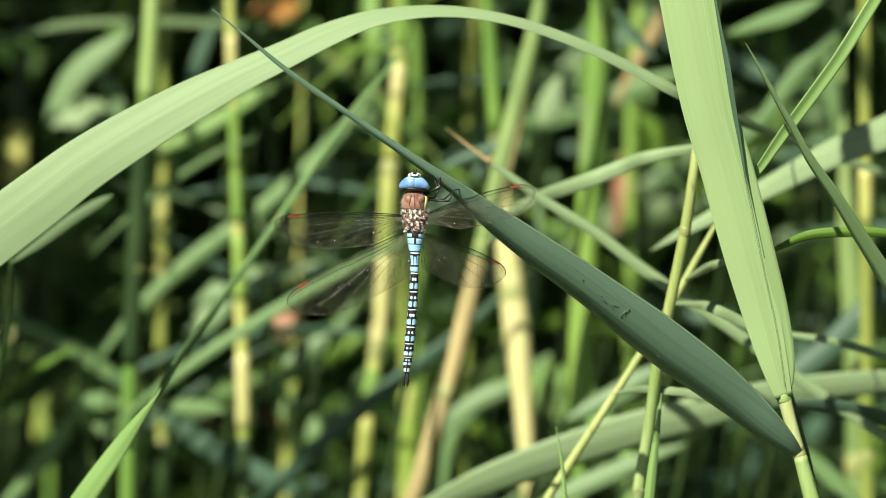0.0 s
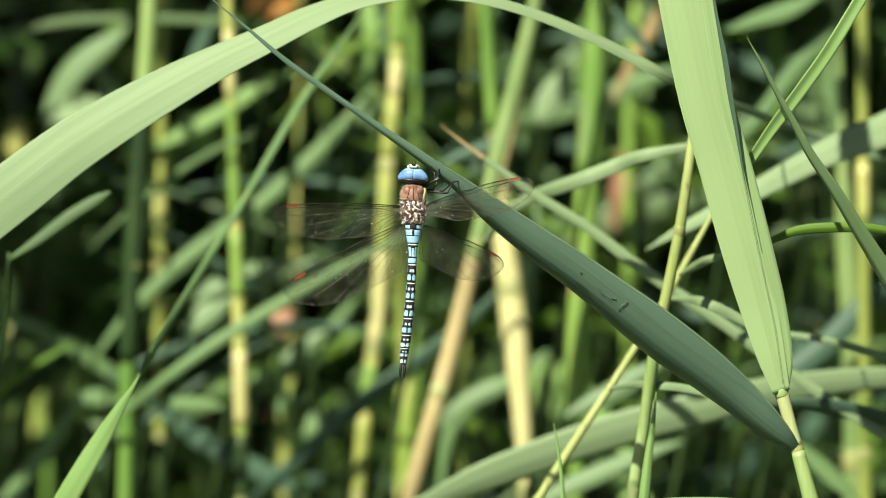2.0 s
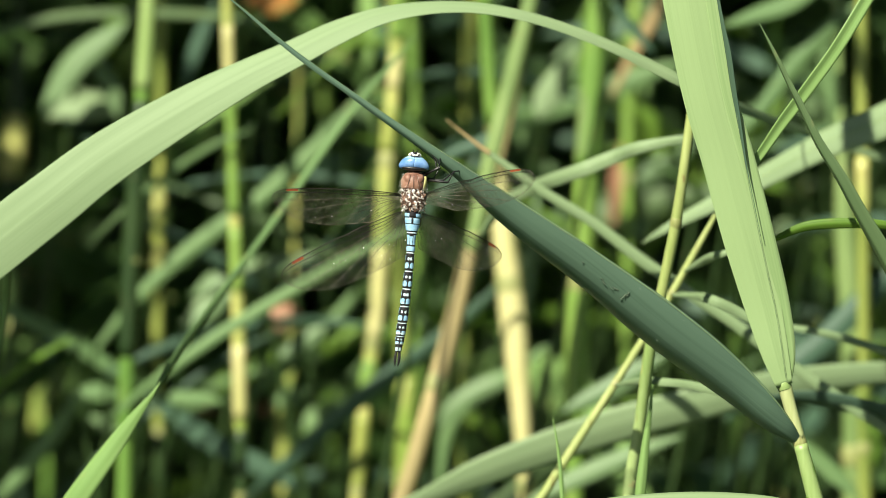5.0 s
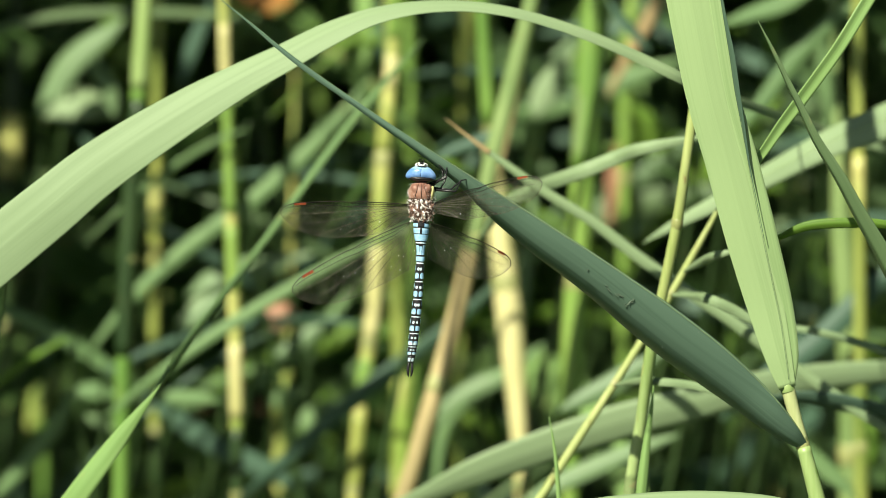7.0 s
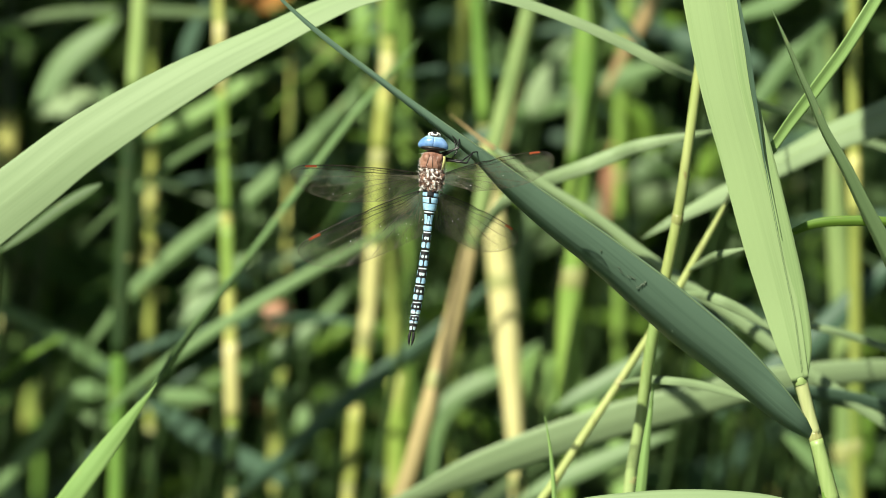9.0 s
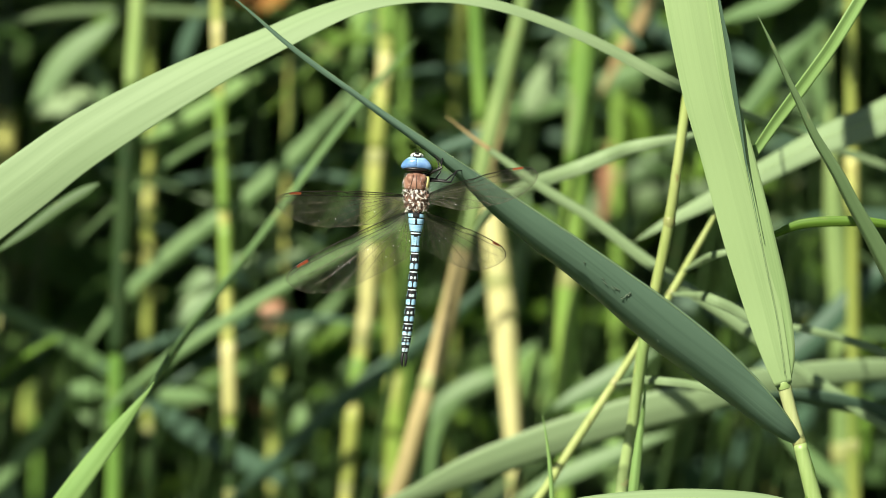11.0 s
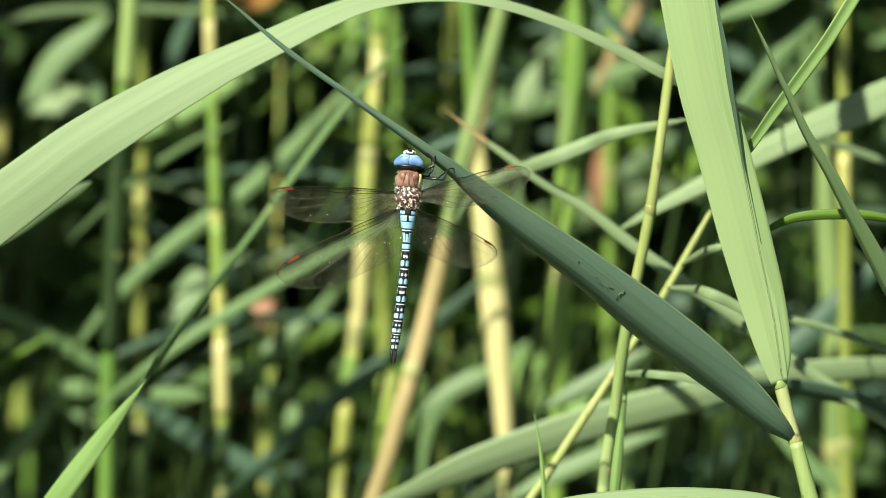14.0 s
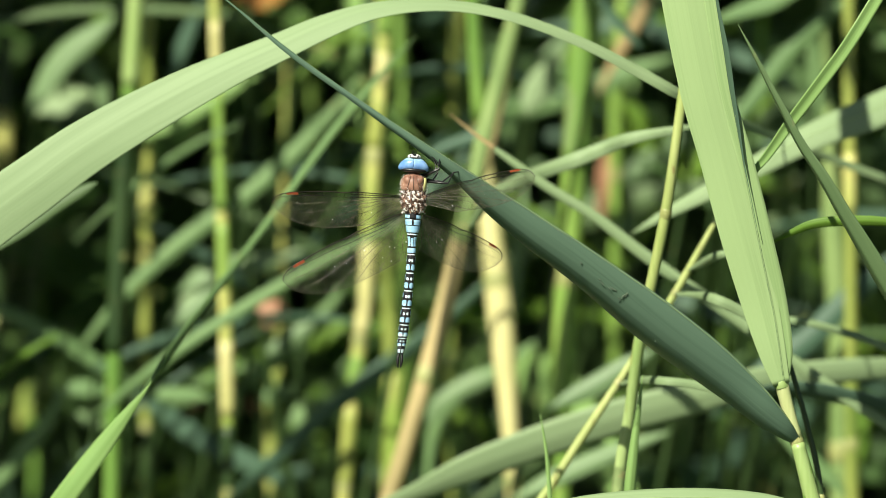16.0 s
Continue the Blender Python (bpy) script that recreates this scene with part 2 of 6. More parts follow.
def blade(bm, rows, tilt=20, fold=18, thick=0.00035, steps=6, across=6, wave=0.0, seed=0, curl=0.0, pleat=0.0):
    """A grass blade along rows of (x, y, z, width). tilt: degrees by which its face turns up (+) or down (-), one number
    or one for each row; fold: how far each half is bent back about the midrib; curl: how far the edges roll back; pleat: depth of the lengthwise ridges."""
    uvl = bm.loops.layers.uv.verify()
    rings = []
    f = radians(fold)
    for c, lat, face, w, true_w, run in run_of(rows, tilt, steps):
        half = 0.5 * true_w
        front, back = [], []
        for k in range(across + 1):
            u = 2 * k / across - 1
            wob = wave * w * math.sin(run * 90 + seed * 1.7) * (u * u)
            pos = c + lat * (half * u * math.cos(f)) - face * (half * abs(u) * math.sin(f)) + face * (wob - half * curl * u * u + pleat * min(1, w / 0.01) * math.cos(u * 21 + 0.4))
            th = thick * (1 - 0.75 * abs(u)) * min(1, w / 0.004)
            front.append((bm.verts.new(pos + face * th), half * u, run))
            back.append((bm.verts.new(pos - face * th), half * u, run))
        rings.append((front, back))

    def quad(vs):
        f = bm.faces.new([v[0] for v in vs])
        for lp, v in zip(f.loops, vs):
            lp[uvl].uv = (v[1] + 0.03 * seed, v[2] + 0.07 * seed)

    for (f0, b0), (f1, b1) in zip(rings, rings[1:]):
        for k in range(across):
            quad((f0[k], f0[k + 1], f1[k + 1], f1[k]))
            quad((b0[k + 1], b0[k], b1[k], b1[k + 1]))
        quad((b0[0], f0[0], f1[0], b1[0]))
        quad((f0[-1], b0[-1], b1[-1], f1[-1]))
    for (f0, b0), flip in ((rings[0], False), (rings[-1], True)):
        loop = f0 + b0[::-1]
        quad(loop[::-1] if not flip else loop)
    return bm


def tube(bm, rows, sides=10, steps=5, cap=True):
    """A round tapered tube along rows of (x, y, z, radius)."""
    uvl = bm.loops.layers.uv.verify()
    pts = spline(rows, steps) if len(rows) > 2 else [np.array(r, float) for r in rows]
    rings = []
    ref = None
    for i, p in enumerate(pts):
        t = (Vector(pts[min(i + 1, len(pts) - 1)][:3]) - Vector(pts[max(i - 1, 0)][:3])).normalized()
        if ref is None:
            ref = t.orthogonal().normalized()
        ref = (ref - t * ref.dot(t)).normalized()
        other = t.cross(ref)
        c, r = Vector(p[:3]), max(p[3], 1e-6)
        rings.append([bm.verts.new(c + (ref * math.cos(a) + other * math.sin(a)) * r)
                      for a in (2 * math.pi * k / sides for k in range(sides))])
    for r0, r1 in zip(rings, rings[1:]):
        for k in range(sides):
            f = bm.faces.new((r0[k], r0[(k + 1) % sides], r1[(k + 1) % sides], r1[k]))
            for lp in f.loops:
                lp[uvl].uv = (k * 0.001, lp.vert.co.z)
    if cap:
        bm.faces.new(rings[0][::-1])
        bm.faces.new(rings[-1])
    return bm


def ball(bm, centre, size, turn=None, u=16, v=10):
    m = Matrix.Translation(centre) @ (turn or Matrix.Identity(4)) @ Matrix.Diagonal((*size, 1))
    return bmesh.ops.create_uvsphere(bm, u_segments=u, v_segments=v, radius=1, matrix=m)["verts"]


def leaf(parent, rows, mat, tilt=20, fold=18, rib=None, label="", name="leaf", **kw):
    """A leaf under a plant, with its midrib as a piece of its own where it shows."""
    ob = part(name, blade(bmesh.new(), rows, tilt, fold, **kw), mat, parent, label)
    if rib:
        line = [(*(c + face * 0.0003), max(0.00006, min(0.00045, w * 0.018))) for c, lat, face, w, tw, run in run_of(rows, tilt, 4)]
        part("midrib", tube(bmesh.new(), line, sides=6, steps=1), rib, ob)
    return ob


def hinged(ob, place):
    """Moves a part's origin to a place in the world, so that it can nod there; its mesh stays where it is."""
    shift = Vector(place) - home(ob)
    ob.data.transform(Matrix.Translation(-shift))
    ob.location = ob.location + shift
    return ob


def stem(parent, rows, mat, nodes=(), sheath=None, label=""):
    """A culm of rows (x, y, z, radius) down to the ground, with nodes at the given shares of its rows."""
    st = part("stem", tube(bmesh.new(), rows, sides=12), mat, parent, label)
    for k in nodes:
        i = min(int(k), len(rows) - 2)
        f = k - i
        a, b = np.array(rows[i]), np.array(rows[i + 1])
        c = a + (b - a) * f
        d = (b - a)[:3] / np.linalg.norm((b - a)[:3])
        r = c[3]
        ring = [(*(c[:3] + d * h), r * s) for h, s in ((-r * 0.9, 1.0), (-r * 0.35, 1.07), (0, 1.10), (r * 0.35, 1.06), (r * 0.9, 1.0))]
        part("node", tube(bmesh.new(), ring, sides=12, steps=2), NODE, parent)
    return st


# ---- ground ----
def build_ground():
    bm = bmesh.new()
    n = 60
    grid = {}
    for i in range(n + 1):
        for j in range(n + 1):
            u, v = 2 * i / n - 1, 2 * j / n - 1
            x, y = 300 * u * abs(u) ** 2.2, 300 * v * abs(v) ** 2.2
            near = max(0.0, 1 - math.hypot(x, y) / 40)
            z = -0.02 + near * 0.03 * (noise.noise(Vector((x * 2.3, y * 2.3, 0))) - 0.2)
            grid[i, j] = bm.verts.new((x, y, z))
    for i in range(n):
        for j in range(n):
            bm.faces.new((grid[i, j], grid[i + 1, j], grid[i + 1, j + 1], grid[i, j + 1]))
    tagged(part("ground", bm, MUD), "unseen ground under the reeds, coloured to bounce green light", "ground", kind="structure")


build_ground()


# ---- the perch: a young reed with a broad upright leaf and a long slanting one ----
PERCH_BASE = (-0.0883, 0.2800, 0.0)
perch = thing("reed", PERCH_BASE, "young green reed with broad upright leaf and long slanting leaf", "reed", "reeds")
stem(perch, [(PERCH_BASE[0], PERCH_BASE[1], -0.03, 0.0032), (0.1132, 0.0000, 0.6341, 0.00288), (0.1124, 0.0000, 0.8205, 0.00288), (0.1112, 0.0000, 0.9214, 0.00237), (0.1068, 0.0000, 0.9387, 0.00195), (0.1046, 0.0000, 0.9468, 0.00178), (0.1022, 0.0000, 0.9561, 0.00186)], STEM, nodes=(1.5, 2.6, 3.98))
part("sheath", tube(bmesh.new(), [(0.1122, -0.0001, 0.9188, 0.00254), (0.1095, -0.0001, 0.9290, 0.00230), (0.1071, -0.0001, 0.9378, 0.00207)], sides=14), STEM_PALE, perch)
part("sheath", tube(bmesh.new(), [(0.1068, -0.0001, 0.9392, 0.00186), (0.1046, -0.0001, 0.9468, 0.00191), (0.1022, -0.0001, 0.9558, 0.00212)], sides=14), STEM_BUTTER, perch, "pale yellow-green leaf sheath")
part("ligule", tube(bmesh.new(), [(0.1025, -0.0002, 0.9542, 0.00208), (0.1022, -0.0002, 0.9553, 0.00220), (0.1018, -0.0002, 0.9563, 0.00210)], sides=14), STEM_PALE, perch, "pale cream collar of the leaf")
# top rows, out of view, are laid to shade the wide pale leaf
broad = leaf(perch, [(0.1022, -0.0020, 0.9555, 0.00508), (0.0995, -0.0030, 0.9646, 0.00812), (0.0955, -0.0040, 0.9799, 0.01116), (0.0900, -0.0060, 1.0002, 0.01318), (0.0836, -0.0080, 1.0238, 0.01350), (0.0782, -0.0100, 1.0432, 0.01416), (0.0720, -0.0120, 1.0743, 0.01482), (0.0642, -0.0120, 1.1164, 0.01448), (0.0569, -0.0110, 1.1585, 0.01247), (0.0495, -0.0100, 1.1969, 0.01011), (0.0405, -0.0060, 1.2367, 0.00507), (0.0355, 0.0000, 1.2578, 0.00034)],
             LEAF_BROAD, tilt=4, fold=3, curl=0.03, pleat=0.000014, across=40, label="broad pale green upright leaf blade", thick=0.00012)
leaf(perch, [(0.1030, -0.0011, 0.9555, 0.00237), (0.1026, -0.0021, 0.9646, 0.00576), (0.1003, -0.0031, 0.9799, 0.00677), (0.0958, -0.0051, 1.0002, 0.00642), (0.0902, -0.0071, 1.0238, 0.00540), (0.0848, -0.0091, 1.0432, 0.00472), (0.0794, -0.0111, 1.0743, 0.00472), (0.0723, -0.0111, 1.1164, 0.00505), (0.0660, -0.0076, 1.1555, 0.00169)],
     LEAF_BROAD, tilt=4, fold=0, thick=0.0001, label="folded darker edge of the upright leaf", name="leaf_fold")

# the shade along this margin is painted in the dark bluish colour
leaf(perch, [(0.0947, -0.0078, 1.0002, 0.00010), (0.0923, -0.0084, 1.0120, 0.00017), (0.0902, -0.0090, 1.0221, 0.00042), (0.0882, -0.0096, 1.0339, 0.00101), (0.0864, -0.0108, 1.0440, 0.00143), (0.0847, -0.0122, 1.0549, 0.00152), (0.0828, -0.0130, 1.0645, 0.00101), (0.0804, -0.0137, 1.0776, 0.00050), (0.0767, -0.0138, 1.0994, 0.00017)], LEAF_SHADE_BLUE, tilt=-50, fold=2, name="leaf_margin", label="rolled margin of the leaf, its shade painted dark")
part("crease", tube(bmesh.new(), [(0.1025, -0.0030, 0.9579, 0.00006), (0.0999, -0.0043, 0.9748, 0.00006), (0.0968, -0.0054, 0.9892, 0.00006), (0.0935, -0.0069, 1.0044, 0.00006), (0.0904, -0.0082, 1.0196, 0.00006), (0.0875, -0.0098, 1.0364, 0.00006)], sides=6), RIB_DARK, perch, "dark crease along the upright leaf")

MAIN = [(0.1071, -0.0010, 0.9379, 0.00250), (0.1031, -0.0038, 0.9407, 0.00560), (0.0973, -0.0056, 0.9449, 0.00860), (0.0880, -0.0071, 0.9525, 0.01114), (0.0782, -0.0085, 0.9598, 0.01299), (0.0682, -0.0098, 0.9670, 0.01391), (0.0584, -0.0110, 0.9746, 0.01348), (0.0488, -0.0121, 0.9823, 0.01196), (0.0390, -0.0132, 0.9897, 0.01085), (0.0289, -0.0143, 0.9968, 0.00992), (0.0190, -0.0153, 1.0042, 0.00857), (0.0136, -0.0163, 1.0085, 0.00739), (0.0095, -0.0172, 1.0121, 0.00621), (0.0049, -0.0182, 1.0162, 0.00470), (0.0002, -0.0191, 1.0199, 0.00369), (-0.0097, -0.0200, 1.0271, 0.00272), (-0.0197, -0.0208, 1.0341, 0.00218), (-0.0297, -0.0217, 1.0412, 0.00176), (-0.0397, -0.0225, 1.0482, 0.00167), (-0.0495, -0.0234, 1.0556, 0.00134), (-0.0588, -0.0242, 1.0634, 0.00075), (-0.0684, -0.0250, 1.0710, 0.00017)]
MAIN_TILT = [-28, -36, -42, -44, -46, -46, -46, -46, -46, -46, -46, -46, -45, -43, -40, -32, -20, -6, 8, 15, 18, 18]
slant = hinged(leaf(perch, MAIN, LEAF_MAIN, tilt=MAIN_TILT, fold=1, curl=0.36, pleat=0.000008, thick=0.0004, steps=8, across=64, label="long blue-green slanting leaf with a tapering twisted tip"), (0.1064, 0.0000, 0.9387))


def along_leaf(rows, tilt, u, curl, steps=6, lift=0.00042):
    """A line on a curled leaf's face, at the share u of its half width."""
    return [(c + lat * (0.5 * tw * u) - face * (0.5 * tw * curl * u * u - lift), tw) for c, lat, face, w, tw, run in run_of(rows, tilt, steps)]


# pale edge that also stands in for the rim lit by the sun
part("margin", tube(bmesh.new(), [(*p, max(0.00003, min(0.00010, tw * 0.012))) for p, tw in along_leaf(MAIN, MAIN_TILT, 0.985, 0.36, 8, 0.0001)], sides=6, steps=1), RIB, slant, "pale thin leaf edge, brightened as a sunlit rim")
# dust along the upper edge
dust = bmesh.new()
dust_rnd = random.Random(9)
for u in (0.97, 0.9):
    for p, tw in along_leaf(MAIN, MAIN_TILT, u, 0.36, 14, 0.0004)[60:-40]:
        if dust_rnd.random() < 0.10:
            r = dust_rnd.uniform(0.00004, 0.00009)
            ball(dust, p + Vector((dust_rnd.uniform(-1, 1), 0, dust_rnd.uniform(-1, 1))) * 0.0006, (r, r, r * 0.8), None, 6, 4)
part("dust", dust, CREAM, slant, "pale specks of dust")
scar = bmesh.new()
for u, x, size, turn in ((0.42, 0.0545, (0.0012, 0.0005, 0.0005), -0.4), (0.26, 0.0532, (0.0010, 0.0004, 0.0003), 0.5), (0.38, 0.0506, (0.0021, 0.0003, 0.0003), 0.6),
                         (0.34, 0.0476, (0.0017, 0.0003, 0.00025), 0.55), (0.55, 0.0553, (0.0004, 0.0005, 0.0007), 0.0), (0.45, 0.0419, (0.0006, 0.0003, 0.0003), 0.4), (-0.2, 0.0640, (0.0005, 0.0003, 0.0002), 0.4)):
    spot = min((p for p, tw in along_leaf(MAIN, MAIN_TILT, u, 0.36, 20, 0.0005)), key=lambda p: abs(p.x - x))
    for _ in range(4):
        off = Vector([dust_rnd.uniform(-0.45, 0.45) * q for q in (size[0], 0.0, size[0])])
        ball(scar, spot + off, [dust_rnd.uniform(0.25, 0.5) * q for q in size], Matrix.Rotation(turn + dust_rnd.uniform(-0.4, 0.4), 4, "Y"))
part("scar", scar, SCAR, slant, "small dark bite mark")

# ---- the arching leaf, growing from a stem to the side ----
ARCH_BASE = (-0.0883, 0.2800, 0.0)
arch = thing("reed", ARCH_BASE, "reed with one long pale leaf arching over", "reed", "reeds")
stem(arch, [(ARCH_BASE[0], ARCH_BASE[1], -0.03, 0.0035), (0.1697, 0.2000, 0.8016, 0.00375), (0.1697, 0.2000, 0.9328, 0.00337), (0.1688, 0.2000, 1.0208, 0.00318), (0.1678, 0.2000, 1.1388, 0.00243)], STEM, nodes=(1, 2, 2.9))
arch_leaf = leaf(arch, [(0.1680, 0.1980, 1.0180, 0.00168), (0.1447, 0.1900, 1.0254, 0.00242), (0.1211, 0.1700, 1.0330, 0.00277), (0.0974, 0.1000, 1.0392, 0.00303), (0.0845, 0.0700, 1.0434, 0.00334), (0.0724, 0.0500, 1.0481, 0.00348), (0.0595, 0.0460, 1.0548, 0.00347), (0.0465, 0.0430, 1.0610, 0.00329), (0.0332, 0.0410, 1.0663, 0.00320), (0.0195, 0.0390, 1.0704, 0.00320), (0.0055, 0.0380, 1.0727, 0.00346), (-0.0088, 0.0360, 1.0726, 0.00414), (-0.0228, 0.0340, 1.0702, 0.00552), (-0.0360, 0.0320, 1.0653, 0.00758), (-0.0489, 0.0300, 1.0591, 0.00878), (-0.0618, 0.0290, 1.0531, 0.01032), (-0.0743, 0.0280, 1.0467, 0.01255), (-0.0866, 0.0270, 1.0398, 0.01427), (-0.0988, 0.0260, 1.0325, 0.01580), (-0.1107, 0.0260, 1.0247, 0.01701), (-0.1219, 0.0250, 1.0160, 0.01803), (-0.1332, 0.0250, 1.0074, 0.01854), (-0.1449, 0.0250, 0.9981, 0.01820), (-0.1570, 0.0260, 0.9873, 0.01443), (-0.1675, 0.0280, 0.9761, 0.00774), (-0.1763, 0.0300, 0.9640, 0.00052)],
     LEAF_PALE, tilt=[20, 20, 20, 20, 20, 20, 22, 25, 30, 36, 40, 40, 36, 32, 28, 24, 20, 15, 12, 8, 4, 2, 0, 0, 0, 0], fold=2, curl=0.06, pleat=0.000010, across=32, label="long pale green arching leaf", wave=0.01)
hinged(arch_leaf, (0.1684, 0.1980, 1.0180))

# ---- reeds just behind ----
def simple_reed(px_base, label, group="reeds"):
    return thing("reed", px_base, label, "reed", group)


E_BASE = (0.1704, -0.0200, 0.0)
e_reed = simple_reed(E_BASE, "green reed whose dark narrow leaf points up to a tip")
stem(e_reed, [(E_BASE[0], E_BASE[1], -0.03, 0.003), (0.1687, -0.0200, 0.8224, 0.00302), (0.1670, -0.0200, 0.9566, 0.00235), (0.1653, -0.0200, 1.0404, 0.00168)], STEM, nodes=(1, 2))
# face turned from the sun, its shade deepened by a darker leaf colour
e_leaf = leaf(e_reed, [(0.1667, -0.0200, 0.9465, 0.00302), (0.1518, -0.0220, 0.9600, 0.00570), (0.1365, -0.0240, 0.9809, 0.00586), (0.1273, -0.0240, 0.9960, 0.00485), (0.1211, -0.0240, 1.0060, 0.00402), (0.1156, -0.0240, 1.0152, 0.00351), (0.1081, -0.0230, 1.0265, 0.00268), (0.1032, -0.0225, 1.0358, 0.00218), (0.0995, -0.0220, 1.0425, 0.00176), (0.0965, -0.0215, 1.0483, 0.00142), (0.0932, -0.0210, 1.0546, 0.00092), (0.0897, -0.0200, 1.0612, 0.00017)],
     LEAF_DARK, tilt=-48, fold=20, curl=0.12, across=12, rib=RIB_DARK, label="narrow pointed green leaf, darkened for its shaded face")
hinged(e_leaf, (0.1667, -0.0200, 0.9465))

F_BASE = (0.1198, 0.0300, 0.0)
f_reed = simple_reed(F_BASE, "green reed with a folded leaf leaning out")
# stem colour darkened so that it sinks into the shade behind the perch
stem(f_reed, [(F_BASE[0], F_BASE[1], -0.03, 0.002), (0.1181, 0.0300, 0.8177, 0.00138), (0.1141, 0.0300, 0.9210, 0.00095), (0.1091, 0.0300, 0.9442, 0.00086), (0.1029, 0.0300, 0.9657, 0.00077), (0.0972, 0.0250, 0.9864, 0.00077), (0.0926, 0.0150, 1.0036, 0.00077), (0.0893, 0.0040, 1.0163, 0.00085)], STEM_SHADED, nodes=(1, 2))
leaf(f_reed, [(0.0858, 0.0020, 1.0103, 0.00136), (0.0912, 0.0000, 1.0197, 0.00220), (0.0951, 0.0000, 1.0246, 0.00288), (0.1018, -0.0010, 1.0344, 0.00373), (0.1058, -0.0020, 1.0398, 0.00406), (0.1127, -0.0030, 1.0492, 0.00423), (0.1174, -0.0030, 1.0557, 0.00423), (0.1211, -0.0030, 1.0614, 0.00423), (0.1293, 0.0000, 1.0747, 0.00407), (0.1454, 0.0050, 1.1004, 0.00374), (0.1599, 0.0150, 1.1266, 0.00051)],
     LEAF, tilt=-12, fold=-22, label="green folded leaf blade")
leaf(f_reed, [(0.0961, 0.0200, 0.9976, 0.00068), (0.1028, 0.0180, 1.0010, 0.00188), (0.1104, 0.0160, 1.0041, 0.00291), (0.1223, 0.0150, 1.0051, 0.00325), (0.1343, 0.0150, 1.0046, 0.00273), (0.1534, 0.0200, 1.0002, 0.00034)],
     LEAF_LIME, tilt=-10, fold=15, label="small bright green leaf")

G_BASE = (0.1793, 0.1600, 0.0)
g_reed = simple_reed(G_BASE, "reed with wide pale leaf crossing behind")
stem(g_reed, [(G_BASE[0], G_BASE[1], -0.03, 0.003), (0.1757, 0.1600, 0.8054, 0.00331), (0.1720, 0.1600, 0.9524, 0.00276), (0.1711, 0.1600, 1.0535, 0.00220)], STEM, nodes=(1, 2))
leaf(g_reed, [(0.1712, 0.1600, 1.0516, 0.00367), (0.1569, 0.1550, 1.0447, 0.01026), (0.1432, 0.1500, 1.0382, 0.01097), (0.1296, 0.1470, 1.0330, 0.00949), (0.1176, 0.1450, 1.0270, 0.00821), (0.1021, 0.1400, 1.0187, 0.00655), (0.0884, 0.1400, 1.0115, 0.00491), (0.0766, 0.1400, 1.0053, 0.00309), (0.0666, 0.1400, 0.9993, 0.00036)],
     LEAF_PALE, tilt=25, fold=10, rib=RIB, label="wide pale green leaf")
# a leaf in shade, part of that shade put into its colour
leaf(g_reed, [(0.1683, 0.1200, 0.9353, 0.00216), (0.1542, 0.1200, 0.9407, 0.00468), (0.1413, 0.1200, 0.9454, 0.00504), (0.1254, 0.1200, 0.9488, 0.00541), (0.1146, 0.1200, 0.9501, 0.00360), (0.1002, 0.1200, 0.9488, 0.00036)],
     LEAF_SHADE_BLUE, tilt=-40, fold=10, label="dark shaded leaf")
leaf(g_reed, [(0.1659, 0.1300, 0.9549, 0.00163), (0.1506, 0.1200, 0.9620, 0.00252), (0.1359, 0.1150, 0.9675, 0.00270), (0.1230, 0.1100, 0.9710, 0.00251), (0.1104, 0.1100, 0.9729, 0.00179), (0.1006, 0.1100, 0.9733, 0.00018)],
     LEAF_PALE, tilt=20, fold=20, label="thin pale leaf")

H_BASE = (-0.0883, 0.2800, 0.0)
h_reed = simple_reed(H_BASE, "reed with a narrow leaf rising to its tip")
stem(h_reed, [(H_BASE[0], H_BASE[1], -0.03, 0.0028), (-0.0552, 0.2800, 0.7824, 0.00331), (-0.0280, 0.2800, 0.8641, 0.00331), (-0.0095, 0.2800, 0.9162, 0.00331), (-0.0031, 0.2800, 0.9380, 0.00331), (0.0031, 0.2800, 0.9594, 0.00340), (0.0086, 0.2800, 0.9808, 0.00331), (0.0132, 0.2800, 1.0002, 0.00292), (0.0187, 0.2800, 1.0177, 0.00233), (0.0226, 0.2800, 1.0303, 0.00214), (0.0294, 0.2800, 1.0605, 0.00194), (0.0352, 0.2800, 1.0896, 0.00175), (0.0420, 0.2800, 1.1441, 0.00136)], STEM_STRAW, nodes=(2, 4.6, 7.1))
part("sheath", tube(bmesh.new(), [(0.0121, 0.2800, 0.9959, 0.00301), (0.0152, 0.2800, 1.0080, 0.00311), (0.0196, 0.2800, 1.0274, 0.00331), (0.0235, 0.2800, 1.0430, 0.00340), (0.0274, 0.2800, 1.0585, 0.00331), (0.0313, 0.2800, 1.0741, 0.00301), (0.0346, 0.2800, 1.0896, 0.00272), (0.0420, 0.2800, 1.1441, 0.00175)], sides=12), STEM_SAGE, h_reed, "grey-green leaf sheath")
leaf(h_reed, [(0.0144, 0.1680, 1.0002, 0.00184), (0.0221, 0.1500, 1.0115, 0.00366), (0.0302, 0.1400, 1.0162, 0.00437), (0.0389, 0.1200, 1.0195, 0.00468), (0.0477, 0.1100, 1.0226, 0.00484), (0.0567, 0.1100, 1.0262, 0.00466), (0.0653, 0.1000, 1.0293, 0.00392), (0.0778, 0.1000, 1.0318, 0.00250), (0.0903, 0.1000, 1.0341, 0.00018)],
     LEAF_PALE, tilt=15, fold=12, rib=RIB, label="narrow pale leaf rising to a tip")

